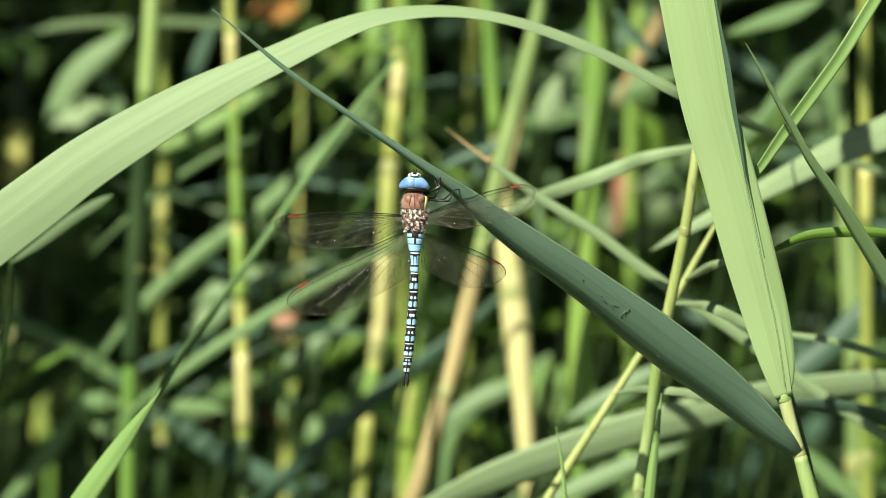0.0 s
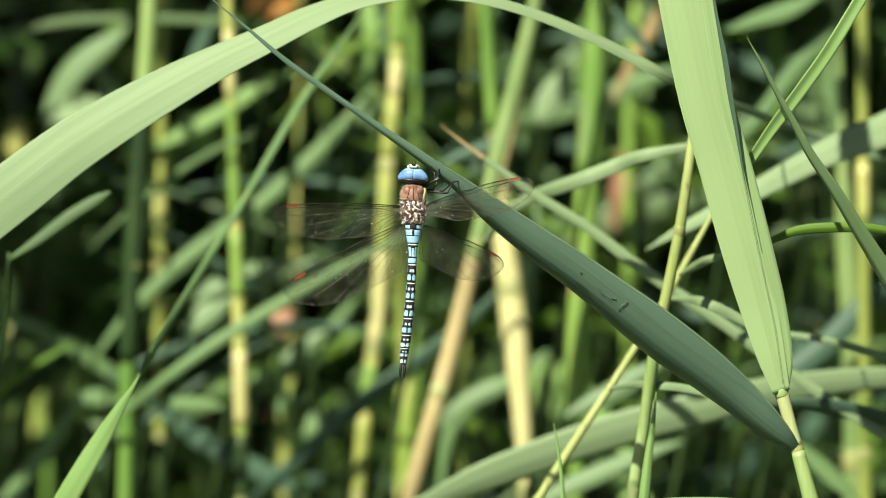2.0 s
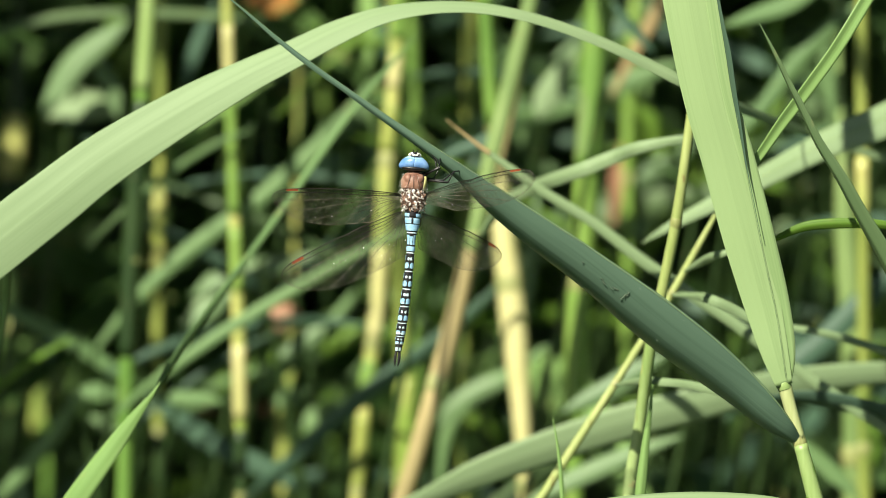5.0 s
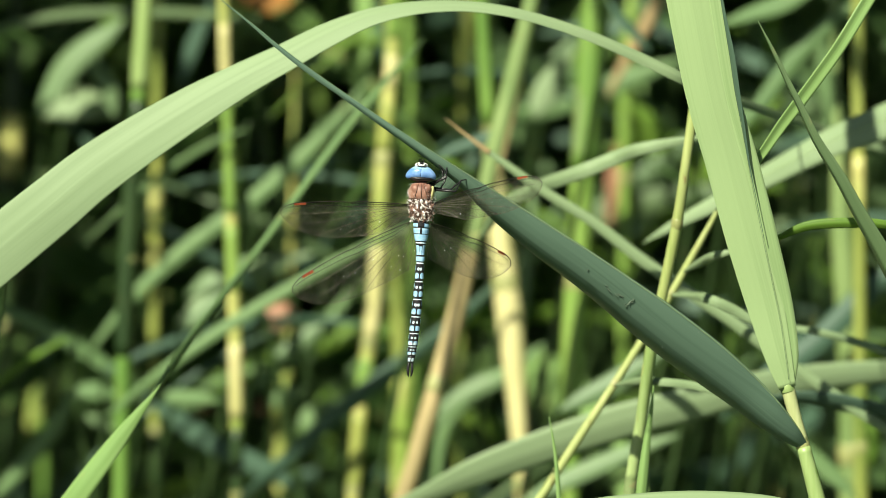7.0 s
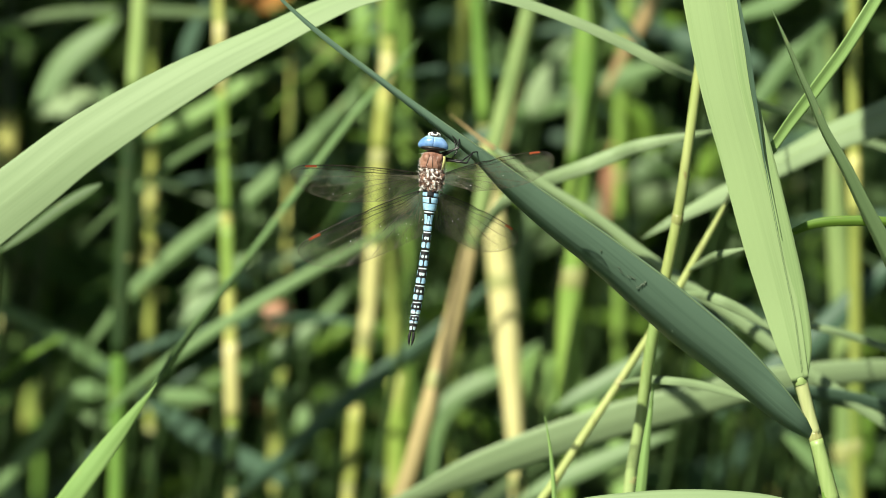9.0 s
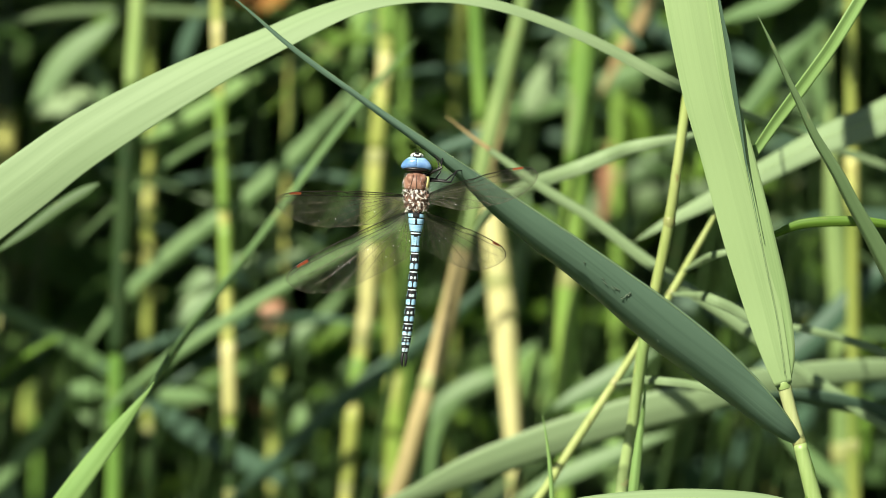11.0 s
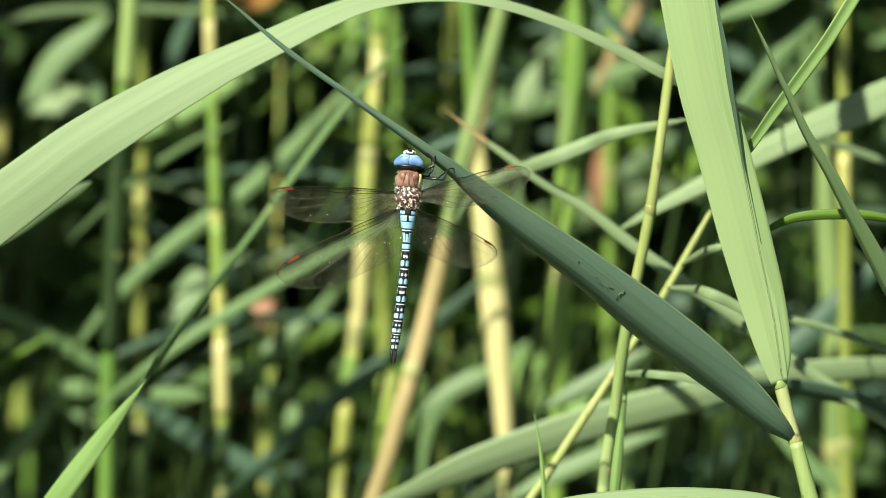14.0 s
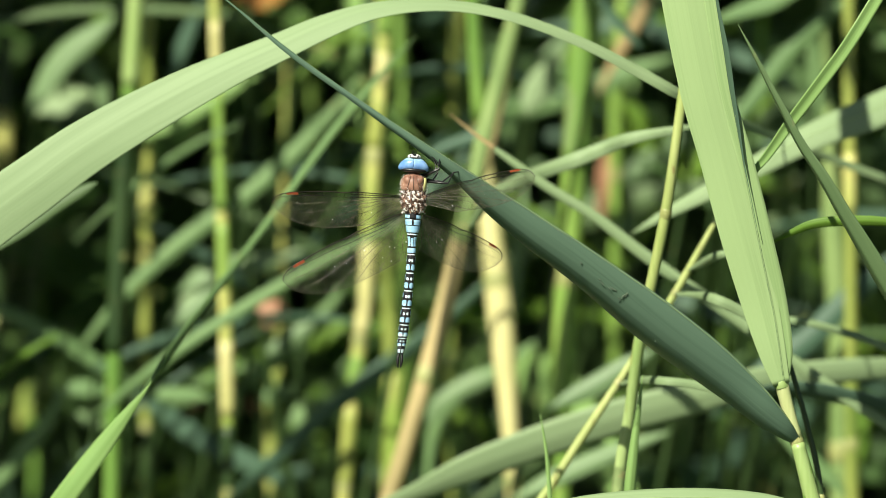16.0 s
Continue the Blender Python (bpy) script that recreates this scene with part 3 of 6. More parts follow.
# thin leaning shoot with small leaves
J_BASE = (-0.0398, 0.0900, 0.0)
shoot = simple_reed(J_BASE, "thin yellow-green shoot leaning over, with small leaves")
stem(shoot, [(J_BASE[0], J_BASE[1], -0.03, 0.0018), (-0.0114, 0.0900, 0.8475, 0.00160), (0.0327, 0.0900, 0.9214, 0.00142), (0.0433, 0.0900, 0.9381, 0.00142), (0.0543, 0.0900, 0.9549, 0.00124), (0.0650, 0.0900, 0.9718, 0.00124), (0.0721, 0.0900, 0.9833, 0.00124), (0.0800, 0.0900, 0.9975, 0.00106), (0.0854, 0.0900, 1.0073, 0.00071), (0.0916, 0.0900, 1.0197, 0.00035)], STEM_LEMON, nodes=(4, 6))
leaf(shoot, [(0.0543, 0.0880, 0.9546, 0.00089), (0.0592, 0.0750, 0.9561, 0.00194), (0.0671, 0.0500, 0.9567, 0.00261), (0.0776, 0.0500, 0.9555, 0.00261), (0.0897, 0.0500, 0.9522, 0.00174), (0.0984, 0.0500, 0.9489, 0.00017)], LEAF_PALE, tilt=25, fold=15)
leaf(shoot, [(0.0759, 0.0880, 0.9902, 0.00071), (0.0803, 0.0750, 0.9931, 0.00264), (0.0857, 0.0560, 0.9958, 0.00227), (0.0935, 0.0560, 0.9976, 0.00035)], LEAF_PALE, tilt=15, fold=15)
leaf(shoot, [(0.0720, 0.0880, 0.9830, 0.00106), (0.0777, 0.0750, 0.9829, 0.00211), (0.0834, 0.0560, 0.9817, 0.00331), (0.0918, 0.0560, 0.9778, 0.00314), (0.1022, 0.0560, 0.9712, 0.00052)], LEAF_PALE, tilt=10, fold=12)

K_BASE = (0.0511, 0.0340, 0.0)
k_reed = simple_reed(K_BASE, "slim green reed shoot with a pointed young leaf")
stem(k_reed, [(K_BASE[0], K_BASE[1], -0.03, 0.0022), (0.0552, 0.0600, 0.8149, 0.00184), (0.0600, 0.0560, 0.9225, 0.00183), (0.0634, 0.0520, 0.9445, 0.00183), (0.0661, 0.0460, 0.9655, 0.00191), (0.0695, 0.0420, 0.9829, 0.00173), (0.0740, 0.0380, 1.0054, 0.00173), (0.0769, 0.0340, 1.0260, 0.00155), (0.0795, 0.0340, 1.0450, 0.00155), (0.0825, 0.0340, 1.0657, 0.00138), (0.0859, 0.0340, 1.0864, 0.00121)], STEM_LEMON, nodes=(2.1, 6))
part("sheath", tube(bmesh.new(), [(0.0552, 0.0598, 0.8149, 0.00192), (0.0600, 0.0558, 0.9225, 0.00192), (0.0634, 0.0518, 0.9445, 0.00183), (0.0661, 0.0458, 0.9655, 0.00182), (0.0686, 0.0428, 0.9794, 0.00182)], sides=12), STEM_PALE, k_reed, "green leaf sheath")
leaf(k_reed, [(0.0613, 0.0300, 0.9038, 0.00138), (0.0626, 0.0280, 0.9228, 0.00378), (0.0643, 0.0280, 0.9383, 0.00275), (0.0657, 0.0280, 0.9486, 0.00138), (0.0665, 0.0280, 0.9563, 0.00017)], LEAF, tilt=5, fold=30, name="young_leaf")

# broad low leaves
L_BASE = (0.1791, 0.2000, 0.0)
low = simple_reed(L_BASE, "reed with a broad low leaf sweeping across")
stem(low, [(L_BASE[0], L_BASE[1], -0.03, 0.003), (0.1772, 0.2000, 0.8391, 0.00375), (0.1744, 0.2000, 0.9552, 0.00300), (0.1734, 0.2000, 1.0114, 0.00225)], STEM, nodes=(1, 2))
leaf(low, [(0.1744, 0.2000, 0.9552, 0.00300), (0.1600, 0.1950, 0.9561, 0.00635), (0.1447, 0.1900, 0.9562, 0.00746), (0.1220, 0.1850, 0.9541, 0.00893), (0.1013, 0.1800, 0.9505, 0.01039), (0.0846, 0.1800, 0.9460, 0.01150), (0.0586, 0.1800, 0.9393, 0.01187), (0.0308, 0.1800, 0.9301, 0.01113), (0.0122, 0.1800, 0.9230, 0.00965), (-0.0045, 0.1850, 0.9154, 0.00595), (-0.0268, 0.1900, 0.9070, 0.00056)],
     LEAF_PALE, tilt=[-5, -10, -10, -12, -12, -14, -14, -16, -18, -20, -20], fold=6, label="broad grey-green low leaf")

M_BASE = (0.1409, -0.0100, 0.0)
front = simple_reed(M_BASE, "reed with a curved low leaf")
stem(front, [(M_BASE[0], M_BASE[1], -0.03, 0.003), (0.1409, -0.0100, 0.8383, 0.00303), (0.1401, -0.0100, 0.9041, 0.00270)], STEM, nodes=(1,))
leaf(front, [(0.1403, -0.0100, 0.9024, 0.00202), (0.1206, -0.0120, 0.9143, 0.00505), (0.1036, -0.0140, 0.9201, 0.00606), (0.0834, -0.0150, 0.9222, 0.00639), (0.0615, -0.0150, 0.9218, 0.00605), (0.0397, -0.0150, 0.9195, 0.00437), (0.0195, -0.0130, 0.9140, 0.00050)],
     LEAF_PALE, tilt=35, fold=10, rib=RIB, label="curved pale green low leaf")

# the long blade that swings at the side
D2_BASE = (-0.1262, 0.0550, 0.0)
swing = simple_reed(D2_BASE, "reed with one long narrow swinging leaf")
stem(swing, [(D2_BASE[0], D2_BASE[1], -0.03, 0.003), (-0.1297, 0.0550, 0.8153, 0.00296), (-0.1332, 0.0550, 0.8886, 0.00244)], STEM, nodes=(1,))
swing_leaf = leaf(swing, [(-0.1329, 0.0550, 0.8868, 0.00244), (-0.1228, 0.0550, 0.9051, 0.00663), (-0.1111, 0.0500, 0.9228, 0.00696), (-0.1006, 0.0480, 0.9376, 0.00556), (-0.0927, 0.0460, 0.9485, 0.00278), (-0.0888, 0.0450, 0.9537, 0.00104), (-0.0866, 0.0450, 0.9572, 0.00017)],
     LEAF, tilt=[15, 15, 15, 12, 5, 0, 0], fold=8, label="long narrow green leaf")
hinged(swing_leaf, (-0.1329, 0.0550, 0.8868))
# upper part of the same leaf, its shade put into a darker green
leaf(swing_leaf, [(-0.0930, 0.0460, 0.9478, 0.00062), (-0.0894, 0.0700, 0.9538, 0.00158), (-0.0831, 0.1000, 0.9652, 0.00225), (-0.0749, 0.1300, 0.9781, 0.00245), (-0.0667, 0.1550, 0.9910, 0.00231), (-0.0581, 0.1750, 1.0039, 0.00217), (-0.0465, 0.1950, 1.0219, 0.00235), (-0.0346, 0.2100, 1.0397, 0.00237), (-0.0254, 0.2200, 1.0520, 0.00205), (-0.0179, 0.2300, 1.0613, 0.00137), (-0.0094, 0.2400, 1.0718, 0.00017)],
     LEAF_SOFT, tilt=[-10, -42, -50, -36, -14, 2, 8, 10, 10, 10, 10], fold=8, name="leaf_tip", label="darker twisted upper part of the leaf")

SPIKE_BASE = (0.0372, 0.0300, 0.0)
spike = simple_reed(SPIKE_BASE, "thin young reed shoot ending in a fine point")
stem(spike, [(SPIKE_BASE[0], SPIKE_BASE[1], -0.03, 0.0014), (0.0379, 0.0300, 0.8177, 0.00103), (0.0377, 0.0300, 0.9107, 0.00069)], STEM, nodes=(1,))
leaf(spike, [(0.0377, 0.0300, 0.9098, 0.00120), (0.0374, 0.0300, 0.9210, 0.00155), (0.0365, 0.0300, 0.9330, 0.00120), (0.0355, 0.0300, 0.9399, 0.00069), (0.0344, 0.0300, 0.9459, 0.00017)], LEAF, tilt=10, fold=20, name="leaf")

# brown-tipped thin leaf
D6_BASE = (0.1722, 0.1200, 0.0)
brown_tip = simple_reed(D6_BASE, "reed with a thin leaf drying at its tip")
stem(brown_tip, [(D6_BASE[0], D6_BASE[1], -0.03, 0.003), (0.1713, 0.1200, 0.8092, 0.00270), (0.1701, 0.1200, 0.9173, 0.00252), (0.1695, 0.1200, 0.9894, 0.00198)], STEM, nodes=(1, 2))
leaf(brown_tip, [(0.1701, 0.1200, 0.9209, 0.00216), (0.1398, 0.1200, 0.9411, 0.00360), (0.1164, 0.1200, 0.9566, 0.00396), (0.0912, 0.1200, 0.9750, 0.00396), (0.0750, 0.1200, 0.9858, 0.00396), (0.0623, 0.1200, 0.9948, 0.00396), (0.0479, 0.1200, 1.0059, 0.00360), (0.0317, 0.1200, 1.0159, 0.00324), (0.0209, 0.1200, 1.0236, 0.00252), (0.0148, 0.1200, 1.0279, 0.00180)],
     LEAF_PALE, tilt=10, fold=18, label="thin pale green leaf")
leaf(brown_tip, [(0.0153, 0.1198, 1.0277, 0.00162), (0.0119, 0.1198, 1.0301, 0.00126), (0.0065, 0.1198, 1.0342, 0.00081), (0.0011, 0.1198, 1.0384, 0.00018)], LEAF_DRY, tilt=20, fold=10, name="leaf_tip", label="dried brown leaf tip")


# ---- the stand of reeds behind, out of focus ----
def crown_leaf(p, c, turn, rnd, mat, ln, w, droop):
    """One long leaf from the culm at c, out along turn, rising and then nodding."""
    d = Vector((math.cos(turn), math.sin(turn), 0))
    pts = []
    for s, ws in ((0, 0.3), (0.15, 0.9), (0.4, 1), (0.7, 0.7), (1, 0.03)):
        q = c + d * ln * s * (0.85 - 0.15 * s) + Vector((0, 0, ln * (0.75 * s - droop * s * s)))
        pts.append((*q, w * ws))
    leaf(p, pts, mat, rnd.uniform(-30, 40), 12, steps=3, across=4)


def culm(rows, mat, label, nodes=(), sheath=None, crown=True, bands=()):
    """A culm through rows, on down to the mud and up to its leafy crown above the view; bands: sheaths of other
    colours, the darkest of them painted shade, (from, to, material) by height.
    """
    bx, by, bz, br = rows[0]
    crown_rnd = random.Random(int(abs(bx) * 9000 + by * 700))
    dx = (rows[0][0] - rows[1][0]) / max(0.05, rows[1][2] - rows[0][2])
    foot = (bx + max(-0.12, min(0.12, dx * bz)), by, -0.04, br * 1.1)
    p = thing("reed", (foot[0], foot[1], -0.02), label, "reed", "reeds behind")
    tx, ty, tz, tr = rows[-1]
    lean = max(-0.1, min(0.1, (tx - rows[-2][0]) / max(0.02, tz - rows[-2][2])))
    h = crown_rnd.uniform(1.7, 2.05)
    tops = [(tx + lean * (k - tz) * 0.6, ty + 0.02 * (k - tz), k, max(0.0009, tr * (1 - 0.6 * (k - tz)))) for k in (1.25, 1.5, h)]
    stem(p, [foot] + list(rows) + tops, mat, nodes)
    if sheath is not None:
        up = (list(rows) + tops)[sheath:]
        part("sheath", tube(bmesh.new(), [(x, y, z, r * 1.08 + 0.0001) for x, y, z, r in up], sides=12), STEM, p, "green leaf sheath")
    for z0, z1, cover in bands:
        path = [q for q in spline(list(rows) + tops, 12) if z0 <= q[2] <= z1]
        if len(path) > 2:
            fit = [(q[0], q[1], q[2], q[3] * (1.10 if 0 < k < len(path) - 1 else 1.02)) for k, q in enumerate(path)]
            # the darkest bands are no sheaths but shade painted on the stem
            part("sheath", tube(bmesh.new(), fit, sides=12, steps=1), cover, p)
    # crown leaves out of view, added to shade the deeper stand
    turn = crown_rnd.uniform(0, 6.28)
    for k in range(6 if crown else 0):
        turn += math.pi + crown_rnd.uniform(-0.8, 0.8)
        z = 1.32 + 0.085 * k
        crown_leaf(p, Vector((tx + lean * (z - tz) * 0.6, ty, z)), turn, crown_rnd, crown_rnd.choice((LEAF, LEAF_PALE, LEAF_TEAL)), crown_rnd.uniform(0.26, 0.42), crown_rnd.uniform(0.016, 0.026), crown_rnd.uniform(0.1, 0.7))
    return p


YL, GR, OL = "yellowing reed stem with papery sheaths", "green reed stem in the stand behind", "olive green reed stem in the stand"
# the dark band here paints the shade below the arching leaf
culm([(-0.1117, 0.3400, 0.9083, 0.00286), (-0.1103, 0.3400, 0.9682, 0.00286), (-0.1077, 0.3400, 1.0182, 0.00302), (-0.1043, 0.3400, 1.0641, 0.00286), (-0.1023, 0.3400, 1.1001, 0.00252)], STEM, GR, (2.5,), bands=((1.051, 1.128, STEM_PALE), (0.958, 1.050, STEM_SHADED),))
culm([(-0.1040, 0.4500, 0.9038, 0.00193), (-0.1048, 0.4500, 0.9667, 0.00212), (-0.1040, 0.4500, 1.0296, 0.00212), (-0.1031, 0.4500, 1.1008, 0.00176)], STEM_OLIVE, OL, (1.4, 2.7), bands=((1.008, 1.020, STEM_YELLOW), (0.980, 1.002, STEM_YELLOW), (0.904, 0.933, STEM_SHADED),))
culm([(-0.0710, 0.3600, 0.9075, 0.00204), (-0.0714, 0.3600, 0.9498, 0.00238), (-0.0726, 0.3600, 0.9881, 0.00220), (-0.0744, 0.3600, 1.0385, 0.00185), (-0.0758, 0.3600, 1.0768, 0.00185)], STEM_YELLOW, YL, (1.05, 2.0), bands=((1.053, 1.078, STEM_CREAM), (1.005, 1.053, STEM), (0.980, 1.005, STEM_LIT), (0.934, 0.964, STEM_CREAM), (0.901, 0.934, STEM_SHADED),))
culm([(-0.0301, 0.3800, 0.9067, 0.00240), (-0.0268, 0.3800, 0.9433, 0.00256), (-0.0224, 0.3800, 0.9758, 0.00273), (-0.0191, 0.3800, 1.0287, 0.00291), (-0.0159, 0.3800, 1.0632, 0.00240), (-0.0140, 0.3800, 1.1019, 0.00205)], STEM_YELLOW, YL, (1.1, 2.6, 4.0), bands=((1.071, 1.110, STEM), (1.053, 1.069, STEM_CREAM), (1.029, 1.051, STEM_OLIVE), (0.962, 1.000, STEM_CREAM), (0.940, 0.957, STEM), (0.907, 0.939, STEM_OLIVE),))
culm([(-0.0129, 0.4400, 0.9042, 0.00386), (-0.0125, 0.4400, 0.9459, 0.00351), (-0.0150, 0.4400, 0.9835, 0.00211), (-0.0167, 0.4400, 1.0294, 0.00140)], STEM_OLIVE, OL, (1.2,), bands=((0.904, 0.950, STEM_YELLOW),))
culm([(0.0306, 0.3600, 0.9075, 0.00254), (0.0290, 0.3600, 0.9397, 0.00350), (0.0262, 0.3600, 0.9720, 0.00500), (0.0228, 0.3600, 1.0022, 0.00420), (0.0189, 0.3600, 1.0405, 0.00254), (0.0165, 0.3600, 1.0768, 0.00220), (0.0149, 0.3600, 1.1010, 0.00204)], STEM_CREAM, "cream-yellow reed stem with papery sheaths", (1.15, 3.4, 5), sheath=4)
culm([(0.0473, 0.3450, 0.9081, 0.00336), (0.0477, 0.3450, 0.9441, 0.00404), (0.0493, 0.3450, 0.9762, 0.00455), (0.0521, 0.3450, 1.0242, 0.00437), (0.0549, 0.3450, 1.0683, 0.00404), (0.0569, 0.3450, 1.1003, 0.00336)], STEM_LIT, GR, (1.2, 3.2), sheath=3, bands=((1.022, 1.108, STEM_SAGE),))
culm([(0.1496, 0.3300, 0.9087, 0.00251), (0.1492, 0.3300, 0.9684, 0.00235), (0.1488, 0.3300, 1.0161, 0.00217), (0.1484, 0.3300, 1.0678, 0.00217), (0.1484, 0.3300, 1.0996, 0.00201)], STEM_OLIVE, OL, (1.3, 3.0), bands=((1.008, 1.030, STEM_YELLOW),))
culm([(0.1476, 0.3600, 0.9075, 0.00403), (0.1474, 0.3600, 0.9599, 0.00443), (0.1447, 0.3600, 1.0042, 0.00403), (0.1431, 0.3600, 1.0385, 0.00181), (0.1419, 0.3600, 1.0768, 0.00141)], STEM_SAGE, "pale green reed stem in its sheath", (1.3,))
culm([(-0.1695, 0.6000, 0.8977, 0.00201), (-0.1699, 0.6000, 0.9601, 0.00223), (-0.1695, 0.6000, 1.0225, 0.00446), (-0.1672, 0.6000, 1.0493, 0.00424), (-0.1659, 0.6000, 1.1073, 0.00201)], STEM_SHADED, GR, (2.1,), bands=((1.024, 1.050, STEM_YELLOW),))
culm([(0.0090, 0.5000, 0.9017, 0.00180), (0.0090, 0.5000, 0.9874, 0.00197), (0.0107, 0.5000, 1.0559, 0.00233), (0.0120, 0.5000, 1.1030, 0.00216)], STEM_OLIVE, OL, (1.6,))
culm([(-0.0587, 0.5000, 0.9017, 0.00253), (-0.0591, 0.5000, 0.9274, 0.00323), (-0.0565, 0.5000, 0.9574, 0.00216), (-0.0554, 0.5000, 0.9874, 0.00107)], STEM_YELLOW, YL, (0.7,))
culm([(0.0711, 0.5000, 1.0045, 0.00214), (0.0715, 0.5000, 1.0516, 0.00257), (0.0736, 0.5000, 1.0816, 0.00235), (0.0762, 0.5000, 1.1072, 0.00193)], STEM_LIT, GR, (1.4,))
culm([(-0.0094, 0.5000, 0.9917, 0.00253), (-0.0098, 0.5000, 1.0409, 0.00287), (-0.0105, 0.5000, 1.0858, 0.00270), (-0.0105, 0.5000, 1.1072, 0.00253)], STEM, GR, (1.4,))

# unseen reeds added to the side so that their leaves shade the stand
for sx, sy in ((-0.33, 0.19), (-0.30, 0.33)):
    p = culm([(sx, sy, 0.5, 0.0028), (sx, sy, 0.8, 0.0027), (sx + 0.004, sy, 1.1, 0.0025)], STEM, "unseen leafy reed added to shade the stand", crown=False)
    side_rnd = random.Random(5)
    for k in range(7):
        crown_leaf(p, Vector((sx + 0.003, sy, 1.03 + 0.035 * k)), 0.5 * (k % 3 - 1), side_rnd, LEAF, 0.17, 0.021, 0.55)
# further unseen reeds, placed out of view to shade the stand
for k in range(12):
    sx, sy = -0.33 - 0.02 * k, 0.24 + 0.022 * ((k * 5) % 12)
    culm([(sx, sy, 0.5, 0.0028), (sx, sy, 0.8, 0.0027), (sx + 0.004, sy, 1.1, 0.0025)], STEM, "unseen green reed added at the side of the stand")
for k in range(6):
    sx, sy = 0.22 + 0.03 * k, 0.20 + 0.03 * ((k * 5) % 6)
    culm([(sx, sy, 0.5, 0.0028), (sx, sy, 0.8, 0.0027), (sx + 0.004, sy, 1.1, 0.0025)], STEM_OLIVE, "unseen green reed added at the side of the stand")

# single leaves that read against the stand, each on its own slim culm
def leaning(rows, mat, tilt, label, side=1, fold=12):
    """A reed whose leaf crosses the view, its culm standing beside the leaf's first point."""
    x, y, z, w = rows[0]
    dx, dz = rows[1][0] - x, rows[1][2] - z
    low = x - max(-0.12, min(0.12, 0.8 * dx / max(0.02, abs(dz))))
    p = thing("reed", (low, y + 0.12, -0.02), label, "reed", "reeds behind")
    # stalks coloured dark to sink into the shade between the culms
    stem(p, [(low, y + 0.12, -0.04, 0.0018), (low * 0.6 + x * 0.4, y + 0.06, z * 0.6, 0.0014), (x - 0.002, y + 0.012, z - 0.02, 0.0009), (x, y, z + 0.002, 0.0007)], STEM_SHADED, (1,))
    leaf(p, rows, mat, tilt, fold, steps=5)
    return p


leaning([(-0.1260, 0.4000, 0.9591, 0.00148), (-0.1096, 0.4000, 0.9796, 0.00443), (-0.0890, 0.4000, 0.9982, 0.00591), (-0.0665, 0.4000, 1.0146, 0.00591), (-0.0480, 0.4000, 1.0309, 0.00591), (-0.0337, 0.4000, 1.0464, 0.00332), (-0.0234, 0.4000, 1.0597, 0.00055)], LEAF_SOFT, 8, "reed with a long grey-green leaf behind")
leaning([(-0.1162, 0.3300, 0.9376, 0.00199), (-0.0958, 0.3200, 0.9541, 0.00356), (-0.0760, 0.3200, 0.9680, 0.00436), (-0.0523, 0.3200, 0.9824, 0.00416), (-0.0285, 0.3200, 0.9957, 0.00297), (-0.0048, 0.3200, 1.0072, 0.00059)], LEAF_SOFT, 12, "reed with a green leaf crossing the stand")
leaning([(-0.1084, 0.4200, 0.9443, 0.00207), (-0.1208, 0.4200, 0.9536, 0.00497), (-0.1374, 0.4200, 0.9640, 0.00538), (-0.1560, 0.4200, 0.9733, 0.00497), (-0.1746, 0.4200, 0.9795, 0.00062)], LEAF_SOFT, 10, "reed with a short pale leaf")
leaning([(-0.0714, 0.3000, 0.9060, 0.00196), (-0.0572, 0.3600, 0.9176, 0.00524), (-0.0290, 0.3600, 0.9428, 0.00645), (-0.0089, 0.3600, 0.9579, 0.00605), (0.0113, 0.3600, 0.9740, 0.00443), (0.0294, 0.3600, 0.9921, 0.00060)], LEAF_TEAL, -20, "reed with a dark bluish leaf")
leaning([(0.0197, 0.4000, 1.0392, 0.00205), (0.0369, 0.4500, 1.0474, 0.00755), (0.0558, 0.4500, 1.0537, 0.00922), (0.0746, 0.4500, 1.0610, 0.00755), (0.0935, 0.4500, 1.0673, 0.00063)], LEAF_SOFT, 10, "reed with a pale crossing leaf")
leaning([(-0.0644, 0.4000, 1.0798, 0.00123), (-0.0788, 0.4000, 1.0814, 0.00320), (-0.1095, 0.4000, 1.0827, 0.00344), (-0.1403, 0.4000, 1.0810, 0.00344), (-0.1690, 0.4000, 1.0730, 0.00246), (-0.1937, 0.4000, 1.0597, 0.00037)], LEAF_DARK, 20, "reed with a drooping dark green leaf")
leaning([(-0.1608, 0.4000, 0.9058, 0.00205), (-0.1506, 0.4000, 0.9171, 0.00574), (-0.1383, 0.4000, 0.9325, 0.00574), (-0.1301, 0.4000, 0.9469, 0.00062)], LEAF_SOFT, 5, "reed with a short pale leaf")
leaning([(-0.0008, 0.4000, 0.9058, 0.00205), (0.0033, 0.4000, 0.9325, 0.00451), (0.0125, 0.4000, 0.9436, 0.00574), (0.0269, 0.4000, 0.9526, 0.00492), (0.0412, 0.4000, 0.9633, 0.00062)], LEAF_SOFT, 10, "reed with a pale leaf low down")
leaning([(0.1011, 0.3400, 0.9363, 0.00200), (0.1171, 0.3400, 0.9503, 0.00799), (0.1351, 0.3400, 0.9642, 0.00879), (0.1530, 0.3400, 0.9822, 0.00799), (0.1710, 0.3400, 0.9982, 0.00060)], LEAF_TEAL, 10, "reed with a bluish leaf")
